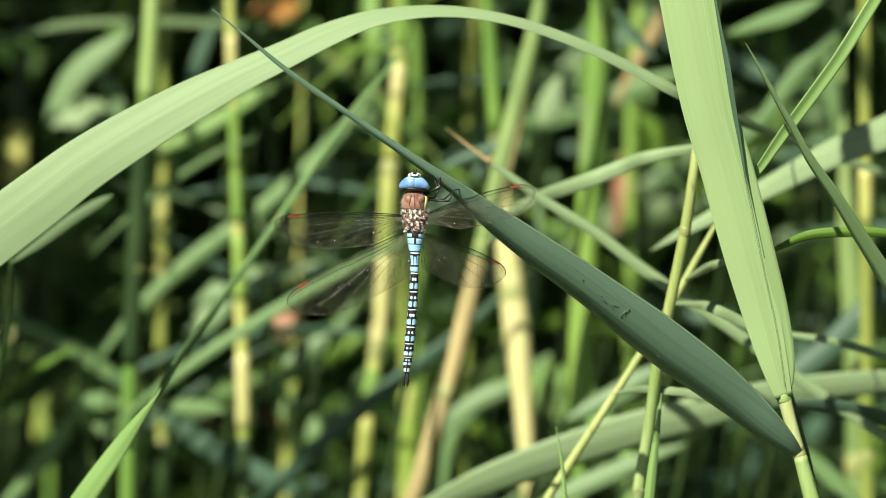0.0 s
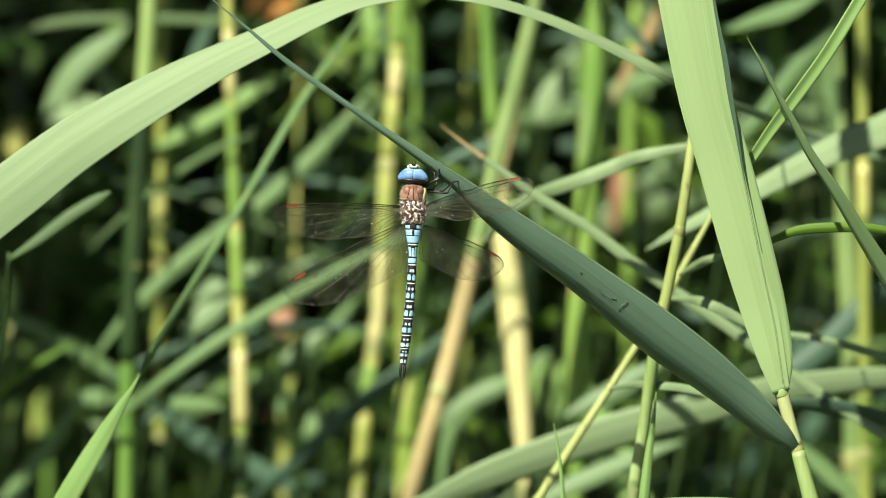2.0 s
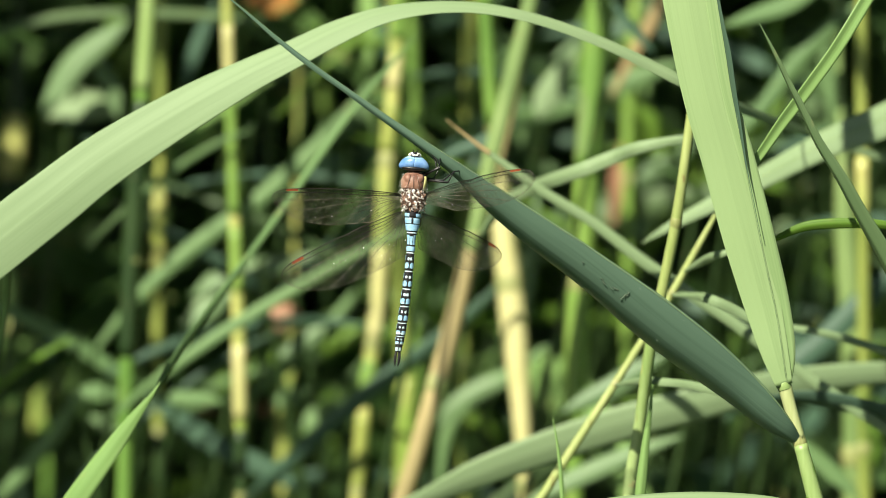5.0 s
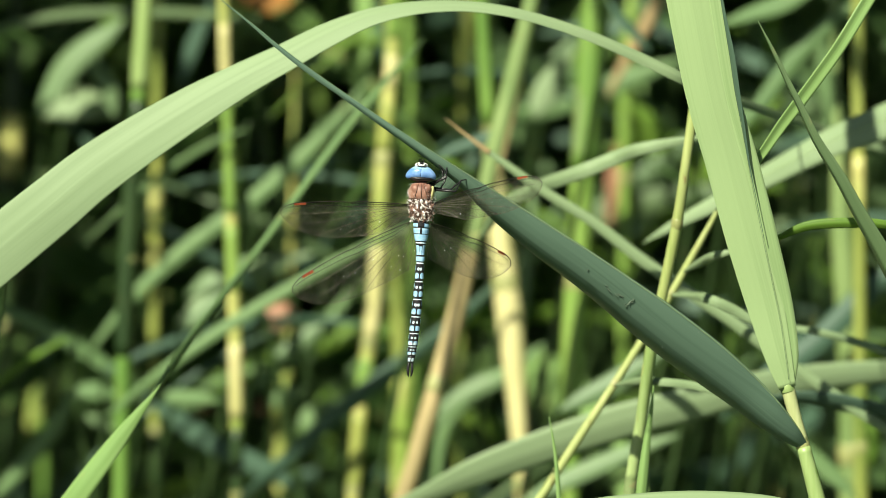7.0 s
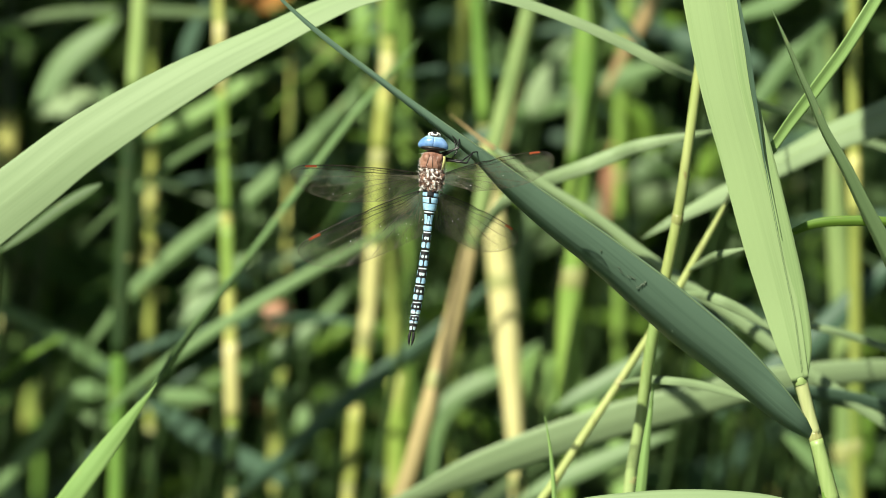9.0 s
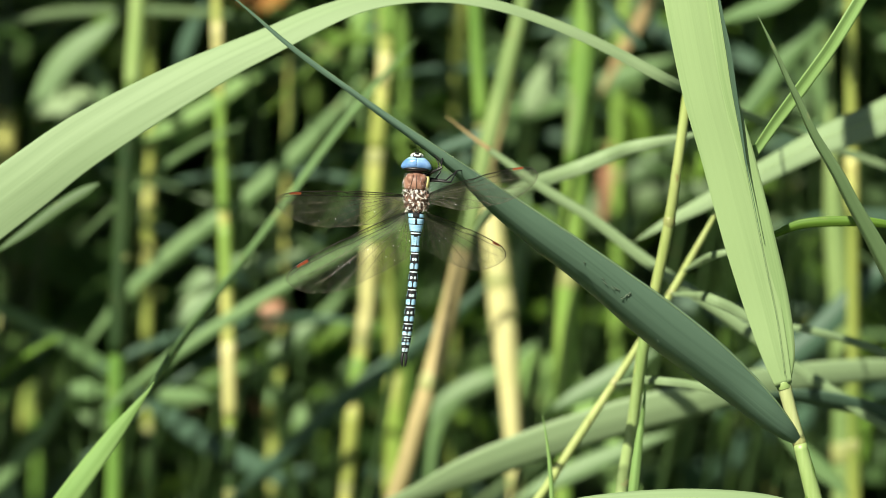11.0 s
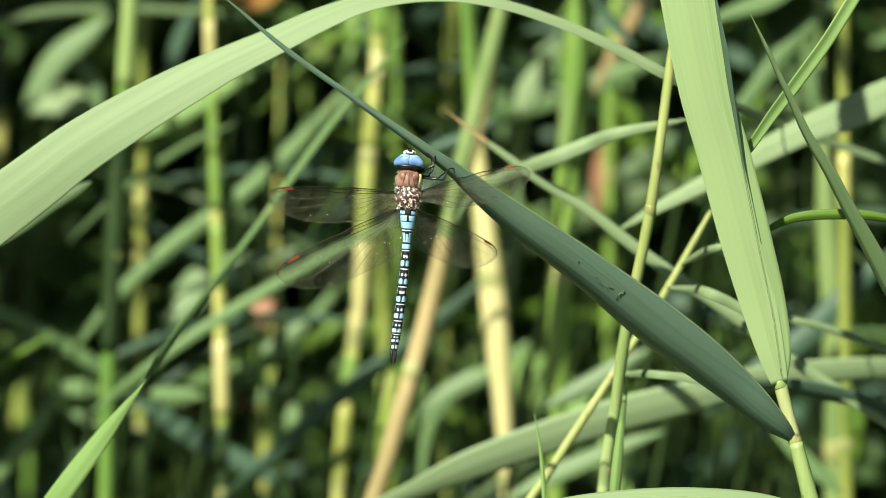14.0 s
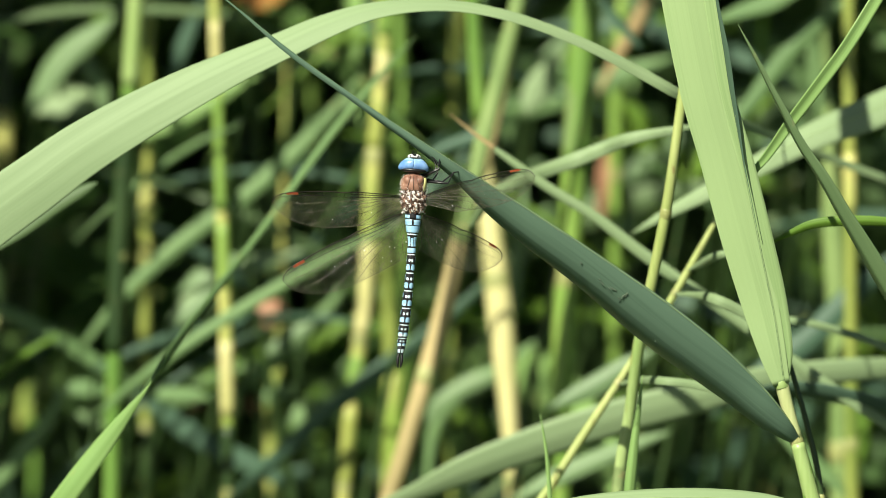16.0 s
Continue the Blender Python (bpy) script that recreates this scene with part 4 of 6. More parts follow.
leaning([(0.1051, 0.3400, 1.0362, 0.00200), (0.1151, 0.3400, 1.0481, 0.00559), (0.1271, 0.3400, 1.0641, 0.00639), (0.1391, 0.3400, 1.0761, 0.00559), (0.1550, 0.3400, 1.0881, 0.00060)], LEAF_SOFT, 5, "reed with a pale leaf high up")
leaning([(0.0623, 0.4200, 1.0519, 0.00124), (0.0706, 0.4200, 1.0685, 0.00414), (0.0788, 0.4200, 1.0830, 0.00455), (0.0882, 0.4200, 1.1037, 0.00062)], LEAF_DRY, 15, "reed with a dry tan leaf")
leaning([(-0.1473, 0.4400, 1.0451, 0.00125), (-0.1428, 0.4400, 1.0534, 0.00710), (-0.1369, 0.4400, 1.0632, 0.00960), (-0.1302, 0.4400, 1.0701, 0.00918), (-0.1229, 0.4400, 1.0753, 0.00710), (-0.1152, 0.4400, 1.0812, 0.00104)], LEAF_GREY, 20, "reed with a broad curled green leaf")
leaning([(-0.1457, 0.4600, 1.0457, 0.00126), (-0.1408, 0.4600, 1.0495, 0.00842), (-0.1335, 0.4600, 1.0512, 0.01221), (-0.1255, 0.4600, 1.0499, 0.00968), (-0.1200, 0.4600, 1.0469, 0.00105)], LEAF_PALE, 30, "reed with a broad pale leaf catching the light")
leaning([(-0.1354, 0.4500, 1.0706, 0.00105), (-0.1297, 0.4500, 1.0673, 0.00545), (-0.1241, 0.4500, 1.0606, 0.00713), (-0.1207, 0.4500, 1.0530, 0.00629), (-0.1191, 0.4500, 1.0451, 0.00105)], LEAF_GREY, 10, "reed with a drooping grey-green leaf")
leaning([(-0.1614, 0.6000, 0.9244, 0.00178), (-0.1559, 0.6000, 0.9378, 0.01115), (-0.1503, 0.6000, 0.9489, 0.00892), (-0.1525, 0.6000, 0.9601, 0.00067)], STEM_OLIVE, 15, "yellowing curled leaf on a reed")
# its pale colour stands in for a glint on the leaf
leaning([(0.0354, 0.4200, 1.0447, 0.00207), (0.0385, 0.4200, 1.0509, 0.00952), (0.0422, 0.4200, 1.0581, 0.00910), (0.0509, 0.4200, 1.0695, 0.00083)], LEAF_PALE, 10, "small pale reed leaf catching the light")
leaning([(-0.0644, 0.4000, 0.9694, 0.00123), (-0.0593, 0.4000, 0.9715, 0.00903), (-0.0542, 0.4000, 0.9715, 0.01108), (-0.0501, 0.4000, 0.9690, 0.00164)], LEAF_RUST, 15, "withered rust-brown leaf on a reed")
leaning([(-0.0736, 0.5000, 1.0901, 0.00128), (-0.0661, 0.5000, 1.0912, 0.00942), (-0.0587, 0.5000, 1.0901, 0.00985), (-0.0512, 0.5000, 1.0848, 0.00064)], LEAF_ORANGE, 20, "withered orange-brown leaf on a reed")
leaning([(0.0655, 0.5000, 1.0045, 0.00128), (0.0664, 0.5000, 1.0152, 0.00514), (0.0672, 0.5000, 1.0259, 0.00514), (0.0687, 0.5000, 1.0366, 0.00064)], LEAF_RUST, 15, "withered reddish leaf strip on a reed")
leaning([(-0.0968, 0.6000, 0.9322, 0.00089), (-0.0923, 0.6000, 0.9333, 0.00401), (-0.0879, 0.6000, 0.9333, 0.00067)], LEAF_RUST, 15, "withered brown leaf scrap on a reed")
leaning([(-0.0722, 0.6000, 0.9329, 0.00089), (-0.0682, 0.6000, 0.9340, 0.00446), (-0.0638, 0.6000, 0.9338, 0.00067)], LEAF_RUST, 15, "withered brown leaf scrap on a reed")


leaning([(-0.1043, 0.4200, 1.0358, 0.00120), (-0.0960, 0.4200, 1.0404, 0.00507), (-0.0795, 0.4200, 1.0495, 0.00566), (-0.0670, 0.4200, 1.0581, 0.00507), (-0.0526, 0.4200, 1.0644, 0.00045)], LEAF, 20, "reed with a short sunlit green leaf")
leaning([(-0.1357, 0.5000, 1.0687, 0.00171), (-0.1282, 0.5000, 1.0741, 0.00856), (-0.1233, 0.5000, 1.0816, 0.00942), (-0.1216, 0.5000, 1.0923, 0.00642), (-0.1207, 0.5000, 1.1008, 0.00064)], LEAF_LIME, 10, "reed with an olive green leaf")
leaning([(-0.1376, 0.1200, 0.9957, 0.00108), (-0.1286, 0.1200, 1.0020, 0.00324), (-0.1178, 0.1200, 1.0101, 0.00396), (-0.1097, 0.1200, 1.0150, 0.00324), (-0.1052, 0.1200, 1.0173, 0.00054)], LEAF_DARK, 20, "reed with a thin pale leaf edge")
leaning([(-0.1392, 0.4500, 0.9426, 0.00168), (-0.1329, 0.4500, 0.9432, 0.00713), (-0.1245, 0.4500, 0.9436, 0.00796), (-0.1172, 0.4500, 0.9419, 0.00063)], LEAF, 20, "reed with a short green leaf end")
leaning([(-0.1035, 0.4500, 0.9407, 0.00168), (-0.0973, 0.4500, 0.9411, 0.00629), (-0.0878, 0.4500, 0.9419, 0.00755), (-0.0784, 0.4500, 0.9424, 0.00063)], LEAF_SOFT, 25, "reed with a short grey-green leaf end")
leaning([(-0.1075, 0.4000, 0.9469, 0.00164), (-0.0972, 0.4000, 0.9370, 0.00615), (-0.0788, 0.4000, 0.9247, 0.00780), (-0.0603, 0.4000, 0.9157, 0.00697), (-0.0460, 0.4000, 0.9079, 0.00062)], LEAF_TEAL, 10, "reed with a drooping dark leaf")
leaning([(-0.0763, 0.4500, 0.9373, 0.00168), (-0.0637, 0.4500, 0.9489, 0.00629), (-0.0511, 0.4500, 0.9593, 0.00713), (-0.0386, 0.4500, 0.9709, 0.00587), (-0.0302, 0.4500, 0.9834, 0.00063)], LEAF_SOFT, 10, "reed with a grey-green leaf")
leaning([(-0.0939, 0.4200, 0.9692, 0.00166), (-0.0857, 0.4200, 0.9774, 0.00579), (-0.0733, 0.4200, 0.9857, 0.00704), (-0.0588, 0.4200, 0.9915, 0.00579), (-0.0443, 0.4200, 0.9950, 0.00062)], LEAF_PALE, 5, "reed with a pale crossing leaf")
leaning([(0.0034, 0.5000, 0.9232, 0.00171), (0.0066, 0.5000, 0.9306, 0.00514), (0.0141, 0.5000, 0.9328, 0.00642), (0.0216, 0.5000, 0.9285, 0.00642), (0.0238, 0.5000, 0.9189, 0.00064)], LEAF_LIME, 10, "reed with a curling lime leaf")
leaning([(-0.0522, 0.5000, 0.9167, 0.00171), (-0.0490, 0.5000, 0.9274, 0.00856), (-0.0437, 0.5000, 0.9360, 0.00856), (-0.0394, 0.5000, 0.9446, 0.00064)], LEAF_LIME, 10, "reed with a short lime leaf")
leaning([(0.1228, 0.3000, 0.9315, 0.00157), (0.1287, 0.3000, 0.9266, 0.00510), (0.1385, 0.3000, 0.9178, 0.00589), (0.1464, 0.3000, 0.9099, 0.00059)], LEAF_SOFT, 20, "reed with a drooping grey-green leaf")
leaning([(0.1564, 0.4500, 0.9122, 0.00168), (0.1585, 0.4500, 0.9206, 0.00838), (0.1601, 0.4500, 0.9310, 0.00755), (0.1627, 0.4500, 0.9415, 0.00063)], LEAF_LIME, 20, "reed with a bright yellow-green leaf")
leaning([(-0.0952, 0.4500, 1.0568, 0.00168), (-0.0920, 0.4500, 1.0673, 0.00503), (-0.0878, 0.4500, 1.0778, 0.00503), (-0.0826, 0.4500, 1.0903, 0.00063)], LEAF_TEAL, 10, "reed with a grey-blue leaf")
leaning([(0.0600, 0.3000, 1.0826, 0.00157), (0.0640, 0.3000, 1.0777, 0.00314), (0.0689, 0.3000, 1.0718, 0.00353), (0.0748, 0.3000, 1.0649, 0.00059)], LEAF_TEAL, 30, "reed with a bluish leaf end")
leaning([(0.1006, 0.3300, 1.0758, 0.00159), (0.1106, 0.3300, 1.0794, 0.00517), (0.1225, 0.3300, 1.0833, 0.00636), (0.1364, 0.3300, 1.0897, 0.00060)], LEAF_SOFT, 20, "reed with a grey-green leaf high up")
leaning([(0.1459, 0.4500, 1.0400, 0.00168), (0.1455, 0.4500, 1.0526, 0.00461), (0.1438, 0.4500, 1.0652, 0.00545), (0.1429, 0.4500, 1.0799, 0.00063)], LEAF_SOFT, 0, "reed with a hanging grey leaf")
leaning([(0.0741, 0.5000, 1.0516, 0.00171), (0.0783, 0.5000, 1.0473, 0.00514), (0.0848, 0.5000, 1.0398, 0.00599), (0.0890, 0.5000, 1.0323, 0.00064)], LEAF_LIME, 0, "reed with a dark lime leaf")
leaning([(-0.0176, 0.4500, 1.0903, 0.00168), (-0.0197, 0.4500, 1.0841, 0.00713), (-0.0193, 0.4500, 1.0736, 0.00796), (-0.0176, 0.4500, 1.0631, 0.00063)], LEAF_TEAL, 25, "reed with a grey-blue leaf end")
leaning([(-0.0008, 0.3000, 1.0277, 0.00157), (0.0071, 0.3000, 1.0316, 0.00392), (0.0169, 0.3000, 1.0351, 0.00471), (0.0267, 0.3000, 1.0414, 0.00059)], LEAF_TEAL, 15, "reed with a bluish leaf end")
leaning([(-0.0470, 0.4500, 1.0799, 0.00168), (-0.0386, 0.4500, 1.0746, 0.00461), (-0.0260, 0.4500, 1.0736, 0.00461), (-0.0134, 0.4500, 1.0757, 0.00063)], LEAF_LIME, 0, "reed with an olive leaf")


leaning([(0.0297, 0.3800, 0.9636, 0.00163), (0.0309, 0.3800, 0.9758, 0.00447), (0.0325, 0.3800, 0.9921, 0.00488), (0.0342, 0.3800, 1.0083, 0.00366), (0.0354, 0.3800, 1.0205, 0.00061)], LEAF_GREY, 10, "reed with an upright grey-green leaf")

leaning([(-0.1060, 0.3600, 0.9417, 0.00073), (-0.0996, 0.3600, 0.9434, 0.00377), (-0.0905, 0.3600, 0.9440, 0.00493), (-0.0824, 0.3600, 0.9434, 0.00436), (-0.0774, 0.3600, 0.9421, 0.00058)], LEAF_SOFT, 20, "reed with a short leaf end in the sun")
leaning([(-0.1338, 0.4000, 0.9428, 0.00074), (-0.1290, 0.4000, 0.9446, 0.00532), (-0.1235, 0.4000, 0.9450, 0.00680), (-0.1188, 0.4000, 0.9440, 0.00502), (-0.1157, 0.4000, 0.9428, 0.00074)], LEAF_SOFT, 20, "reed with a short leaf end in the sun")
leaning([(-0.1281, 0.4200, 0.9356, 0.00083), (-0.1246, 0.4200, 0.9340, 0.00455), (-0.1208, 0.4200, 0.9323, 0.00497), (-0.1175, 0.4200, 0.9307, 0.00083)], LEAF_GREY, 20, "reed with a small grey-green leaf end")
leaning([(-0.0919, 0.3700, 0.9666, 0.00101), (-0.0869, 0.3700, 0.9715, 0.00607), (-0.0808, 0.3700, 0.9763, 0.00688), (-0.0747, 0.3700, 0.9816, 0.00101)], LEAF_GREY, 10, "reed with a short grey-green leaf")
leaning([(-0.0908, 0.4200, 0.9795, 0.00103), (-0.0836, 0.4200, 0.9847, 0.00704), (-0.0743, 0.4200, 0.9882, 0.00952), (-0.0629, 0.4200, 0.9903, 0.00828), (-0.0546, 0.4200, 0.9907, 0.00103)], LEAF_GREY, 25, "reed with a short wide grey-green leaf")
leaning([(-0.0593, 0.4000, 0.9567, 0.00103), (-0.0531, 0.4000, 0.9608, 0.00615), (-0.0470, 0.4000, 0.9649, 0.00697), (-0.0408, 0.4000, 0.9694, 0.00103)], LEAF_GREY, 10, "reed with a short grey-green leaf")
leaning([(-0.0609, 0.4400, 0.9386, 0.00104), (-0.0568, 0.4400, 0.9414, 0.00793), (-0.0526, 0.4400, 0.9426, 0.00751), (-0.0484, 0.4400, 0.9451, 0.00104)], LEAF_SOFT, 15, "reed with a short green leaf end")
leaning([(-0.0514, 0.4600, 0.9286, 0.00105), (-0.0472, 0.4600, 0.9329, 0.00842), (-0.0419, 0.4600, 0.9366, 0.00884), (-0.0366, 0.4600, 0.9409, 0.00105)], LEAF_SOFT, 15, "reed with a short green leaf end")
leaning([(-0.1428, 0.4400, 0.9553, 0.00083), (-0.1448, 0.4400, 0.9585, 0.00543), (-0.1411, 0.4400, 0.9637, 0.00668), (-0.1365, 0.4400, 0.9668, 0.00083)], LEAF_TEAL, 15, "reed with a small bluish leaf end")
leaning([(-0.0008, 0.4000, 0.9325, 0.00082), (0.0033, 0.4000, 0.9387, 0.00492), (0.0135, 0.4000, 0.9458, 0.00697), (0.0238, 0.4000, 0.9506, 0.00615), (0.0361, 0.4000, 0.9592, 0.00082)], LEAF_GREY, 15, "reed with a grey-green leaf low down")
leaning([(-0.0217, 0.4400, 0.9960, 0.00083), (-0.0134, 0.4400, 1.0044, 0.00417), (-0.0029, 0.4400, 1.0148, 0.00543), (0.0096, 0.4400, 1.0253, 0.00459), (0.0200, 0.4400, 1.0357, 0.00083)], LEAF_TEAL, 15, "reed with a bluish crossing leaf")
leaning([(0.0424, 0.3000, 0.9403, 0.00078), (0.0502, 0.3000, 0.9443, 0.00589), (0.0600, 0.3000, 0.9492, 0.00785), (0.0699, 0.3000, 0.9555, 0.00667), (0.0797, 0.3000, 0.9610, 0.00078)], LEAF_GREY, 10, "reed with a grey-green leaf crossing low down")
leaning([(0.0296, 0.3000, 0.9084, 0.00157), (0.0424, 0.3000, 0.9154, 0.00628), (0.0581, 0.3000, 0.9225, 0.00667), (0.0718, 0.3000, 0.9280, 0.00471), (0.0846, 0.3000, 0.9323, 0.00078)], LEAF_GREY, 20, "reed with a broad grey-green leaf at the bottom")
leaning([(0.1137, 0.6200, 1.0654, 0.00112), (0.1227, 0.6200, 1.0721, 0.00899), (0.1385, 0.6200, 1.0834, 0.01259), (0.1542, 0.6200, 1.0946, 0.00989), (0.1654, 0.6200, 1.1059, 0.00112)], LEAF_SOFT, 15, "reed with a wide soft green leaf")
leaning([(0.1247, 0.6600, 1.0368, 0.00114), (0.1361, 0.6600, 1.0470, 0.00822), (0.1498, 0.6600, 1.0596, 0.01096), (0.1635, 0.6600, 1.0710, 0.00822), (0.1772, 0.6600, 1.0824, 0.00114)], LEAF_DARK, 15, "reed with a wide dark green leaf")
leaning([(0.0647, 0.5500, 1.0527, 0.00131), (0.0734, 0.5500, 1.0472, 0.01049), (0.0822, 0.5500, 1.0391, 0.01224), (0.0909, 0.5500, 1.0308, 0.00131)], LEAF_LIME, -10, "reed with a wide saturated green leaf")
leaning([(0.0732, 0.5800, 0.9980, 0.00111), (0.0787, 0.5800, 1.0102, 0.00885), (0.0843, 0.5800, 1.0223, 0.01018), (0.0898, 0.5800, 1.0356, 0.00111)], LEAF_TEAL, 5, "reed with a bluish upright leaf")
leaning([(0.1374, 0.6000, 0.9935, 0.00111), (0.1440, 0.6000, 0.9868, 0.00892), (0.1530, 0.6000, 0.9779, 0.00981), (0.1641, 0.6000, 0.9668, 0.00111)], LEAF_SOFT, 15, "reed with a drooping soft green leaf")
leaning([(0.1149, 0.5500, 0.9937, 0.00109), (0.1237, 0.5500, 1.0002, 0.00656), (0.1390, 0.5500, 1.0046, 0.00874), (0.1543, 0.5500, 1.0035, 0.00131)], LEAF_DARK, 15, "reed with a dark green leaf")
leaning([(0.0210, 0.5500, 1.0833, 0.00109), (0.0264, 0.5500, 1.0723, 0.00656), (0.0308, 0.5500, 1.0548, 0.00787), (0.0319, 0.5500, 1.0352, 0.00131)], LEAF_SOFT, 10, "reed with a hanging green leaf")
leaning([(-0.0321, 0.6000, 1.0181, 0.00111), (-0.0210, 0.6000, 1.0248, 0.00580), (-0.0054, 0.6000, 1.0314, 0.00669), (0.0147, 0.6000, 1.0348, 0.00134)], LEAF_TEAL, 15, "reed with a bluish leaf")
leaning([(-0.0489, 0.5500, 1.0308, 0.00109), (-0.0424, 0.5500, 1.0417, 0.00787), (-0.0315, 0.5500, 1.0494, 0.00961), (-0.0205, 0.5500, 1.0548, 0.00131)], LEAF_SOFT, 20, "reed with a soft green leaf")
leaning([(-0.1772, 0.7000, 0.9863, 0.00116), (-0.1679, 0.7000, 0.9886, 0.01391), (-0.1563, 0.7000, 0.9933, 0.01623), (-0.1447, 0.7000, 1.0002, 0.00186)], LEAF_DRY, 20, "reed with a dull dry leaf in the shade")

# ---- crossing leaves in the middle depth ----
def clutter():
    rnd = random.Random(12)
    for k in range(80):
        y = rnd.uniform(0.5, 0.95)
        half = 0.16 + 0.075 * y
        x, z = rnd.uniform(-half, half), rnd.uniform(0.80, 1.08)
        side = rnd.choice((-1, 1))
        ln, rise = rnd.uniform(0.10, 0.24), rnd.uniform(-0.2, 0.9)
        w = rnd.uniform(0.005, 0.012)
        rows = [(x + side * ln * s, y + 0.05 * s * rnd.uniform(-1, 1), z + ln * (rise * s - 0.5 * s * s), w * ws)
                for s, ws in ((0, 0.3), (0.2, 0.9), (0.5, 1), (0.8, 0.6), (1, 0.05))]
        mat = rnd.choice((LEAF_SOFT, LEAF_TEAL, LEAF_DEEP_SHADE, LEAF_DEEP_SHADE, LEAF_DEEP_SHADE, LEAF_LIME))
        leaning(rows, mat, rnd.uniform(-30, 40), "slim reed with a leaf crossing the stand")


clutter()


def slivers():
    """Narrow leaves and leaf ends between the culms."""
    rnd = random.Random(31)
    for k in range(28):
        y = rnd.uniform(0.34, 0.62)
        half = 0.14 + 0.07 * y
        x, z = rnd.uniform(-half, half), rnd.uniform(0.90, 1.07)
        side = rnd.choice((-1, 1))
        ln, rise = rnd.uniform(0.05, 0.14), rnd.uniform(-0.7, 1.6)
        w = rnd.uniform(0.0016, 0.0042)
        rows = [(x + side * ln * s, y + 0.03 * s * rnd.uniform(-1, 1), z + ln * (rise * s - 0.4 * s * s), w * ws)
                for s, ws in ((0, 0.3), (0.2, 0.9), (0.5, 1), (0.8, 0.6), (1, 0.05))]
        leaning(rows, rnd.choice((LEAF_SOFT, LEAF_TEAL, LEAF_DEEP_SHADE, LEAF_DARK, LEAF_LIME)), rnd.uniform(-30, 40), "slim reed with a narrow crossing leaf")


slivers()


def lit_leaves():
    """Leaves between the culms that the sun still reaches."""
    rnd = random.Random(44)
    for k in range(40):
        y = rnd.uniform(0.50, 0.66)
        x, z = rnd.uniform(0.0, 0.19), rnd.uniform(0.985, 1.10)
        side = rnd.choice((-1, 1))
        ln, rise = rnd.uniform(0.05, 0.11), rnd.uniform(-0.8, 1.5)
        w = rnd.uniform(0.006, 0.012)
        rows = [(x + side * ln * q, y + 0.02 * q, z + ln * (rise * q - 0.4 * q * q), w * wq) for q, wq in ((0, 0.3), (0.2, 0.9), (0.5, 1), (0.8, 0.6), (1, 0.05))]
        leaning(rows, rnd.choice((LEAF_SOFT, LEAF_GREY, LEAF_DARK, LEAF_LIME, LEAF_TEAL)), rnd.uniform(-10, 35), "slim reed with a leaf catching some light")


lit_leaves()


# ---- the deeper stand ----
def whole_reed(seed):
    """A complete reed, 1.6 to 2.1 m tall, with alternate leaves."""
    rnd = random.Random(seed)
    p = thing("reed", (0, 0, 0), "tall green reed with long drooping leaves", "reed", "deep reeds")
    h = rnd.uniform(1.6, 2.1)
    lean = (rnd.uniform(-0.06, 0.06), rnd.uniform(-0.06, 0.06))
    rows = [(lean[0] * k * k, lean[1] * k * k, -0.03 + h * k, 0.0026 * (1 - 0.6 * k)) for k in (0, 0.2, 0.4, 0.6, 0.8, 1.0)]
    stem(p, rows, rnd.choice((STEM, STEM, STEM_OLIVE)), (1, 2, 3))
    turn = rnd.uniform(0, 6.28)
    for i in range(13):
        k = 0.22 + 0.058 * i
        turn += math.pi + rnd.uniform(-0.7, 0.7)
        c = Vector((lean[0] * k * k, lean[1] * k * k, h * k))
        crown_leaf(p, c, turn, rnd, rnd.choice((LEAF, LEAF_DEEP_SHADE, LEAF_LIME, LEAF_TEAL, LEAF_DEEP_SHADE)), rnd.uniform(0.26, 0.46), rnd.uniform(0.014, 0.024), rnd.uniform(0.1, 0.9))
    return p


def deep_stand():
    rnd = random.Random(7)
    kinds = [whole_reed(k) for k in range(6)]
    spots = []
    for i in range(150):
        y = 0.62 + 3.4 * rnd.random() ** 1.3
        x = rnd.uniform(-1, 1) * (0.25 + 0.22 * y)
        spots.append((x, y))
    for i in range(40):
        side = rnd.choice((-1, 1))
        spots.append((side * rnd.uniform(0.36, 1.3), rnd.uniform(0.25, 1.0)))
    spots.sort(key=lambda s: s[1])
    mats, bm = [], bmesh.new()
    for i, (x, y) in enumerate(spots):
        m = pose(x, y, 0, 0, 0, rnd.uniform(0, 360))
        if i < len(kinds):
            kinds[i].matrix_basis = m
        elif i < 78:
            copy_thing(kinds[i % len(kinds)], m)
        else:
            # the far reeds, past counting, in one mesh
            for ob in kinds[i % len(kinds)].children:
                me = ob.data.copy()
                me.transform(m)
                mat = me.materials[0]
                if mat not in mats:
                    mats.append(mat)
                me.polygons.foreach_set("material_index", [mats.index(mat)] * len(me.polygons))
                bm.from_mesh(me)
                bpy.data.meshes.remove(me)
    tagged(part("far_reeds", bm, mats), "tall green reeds deep in the stand", "reed", kind="stuff")


deep_stand()


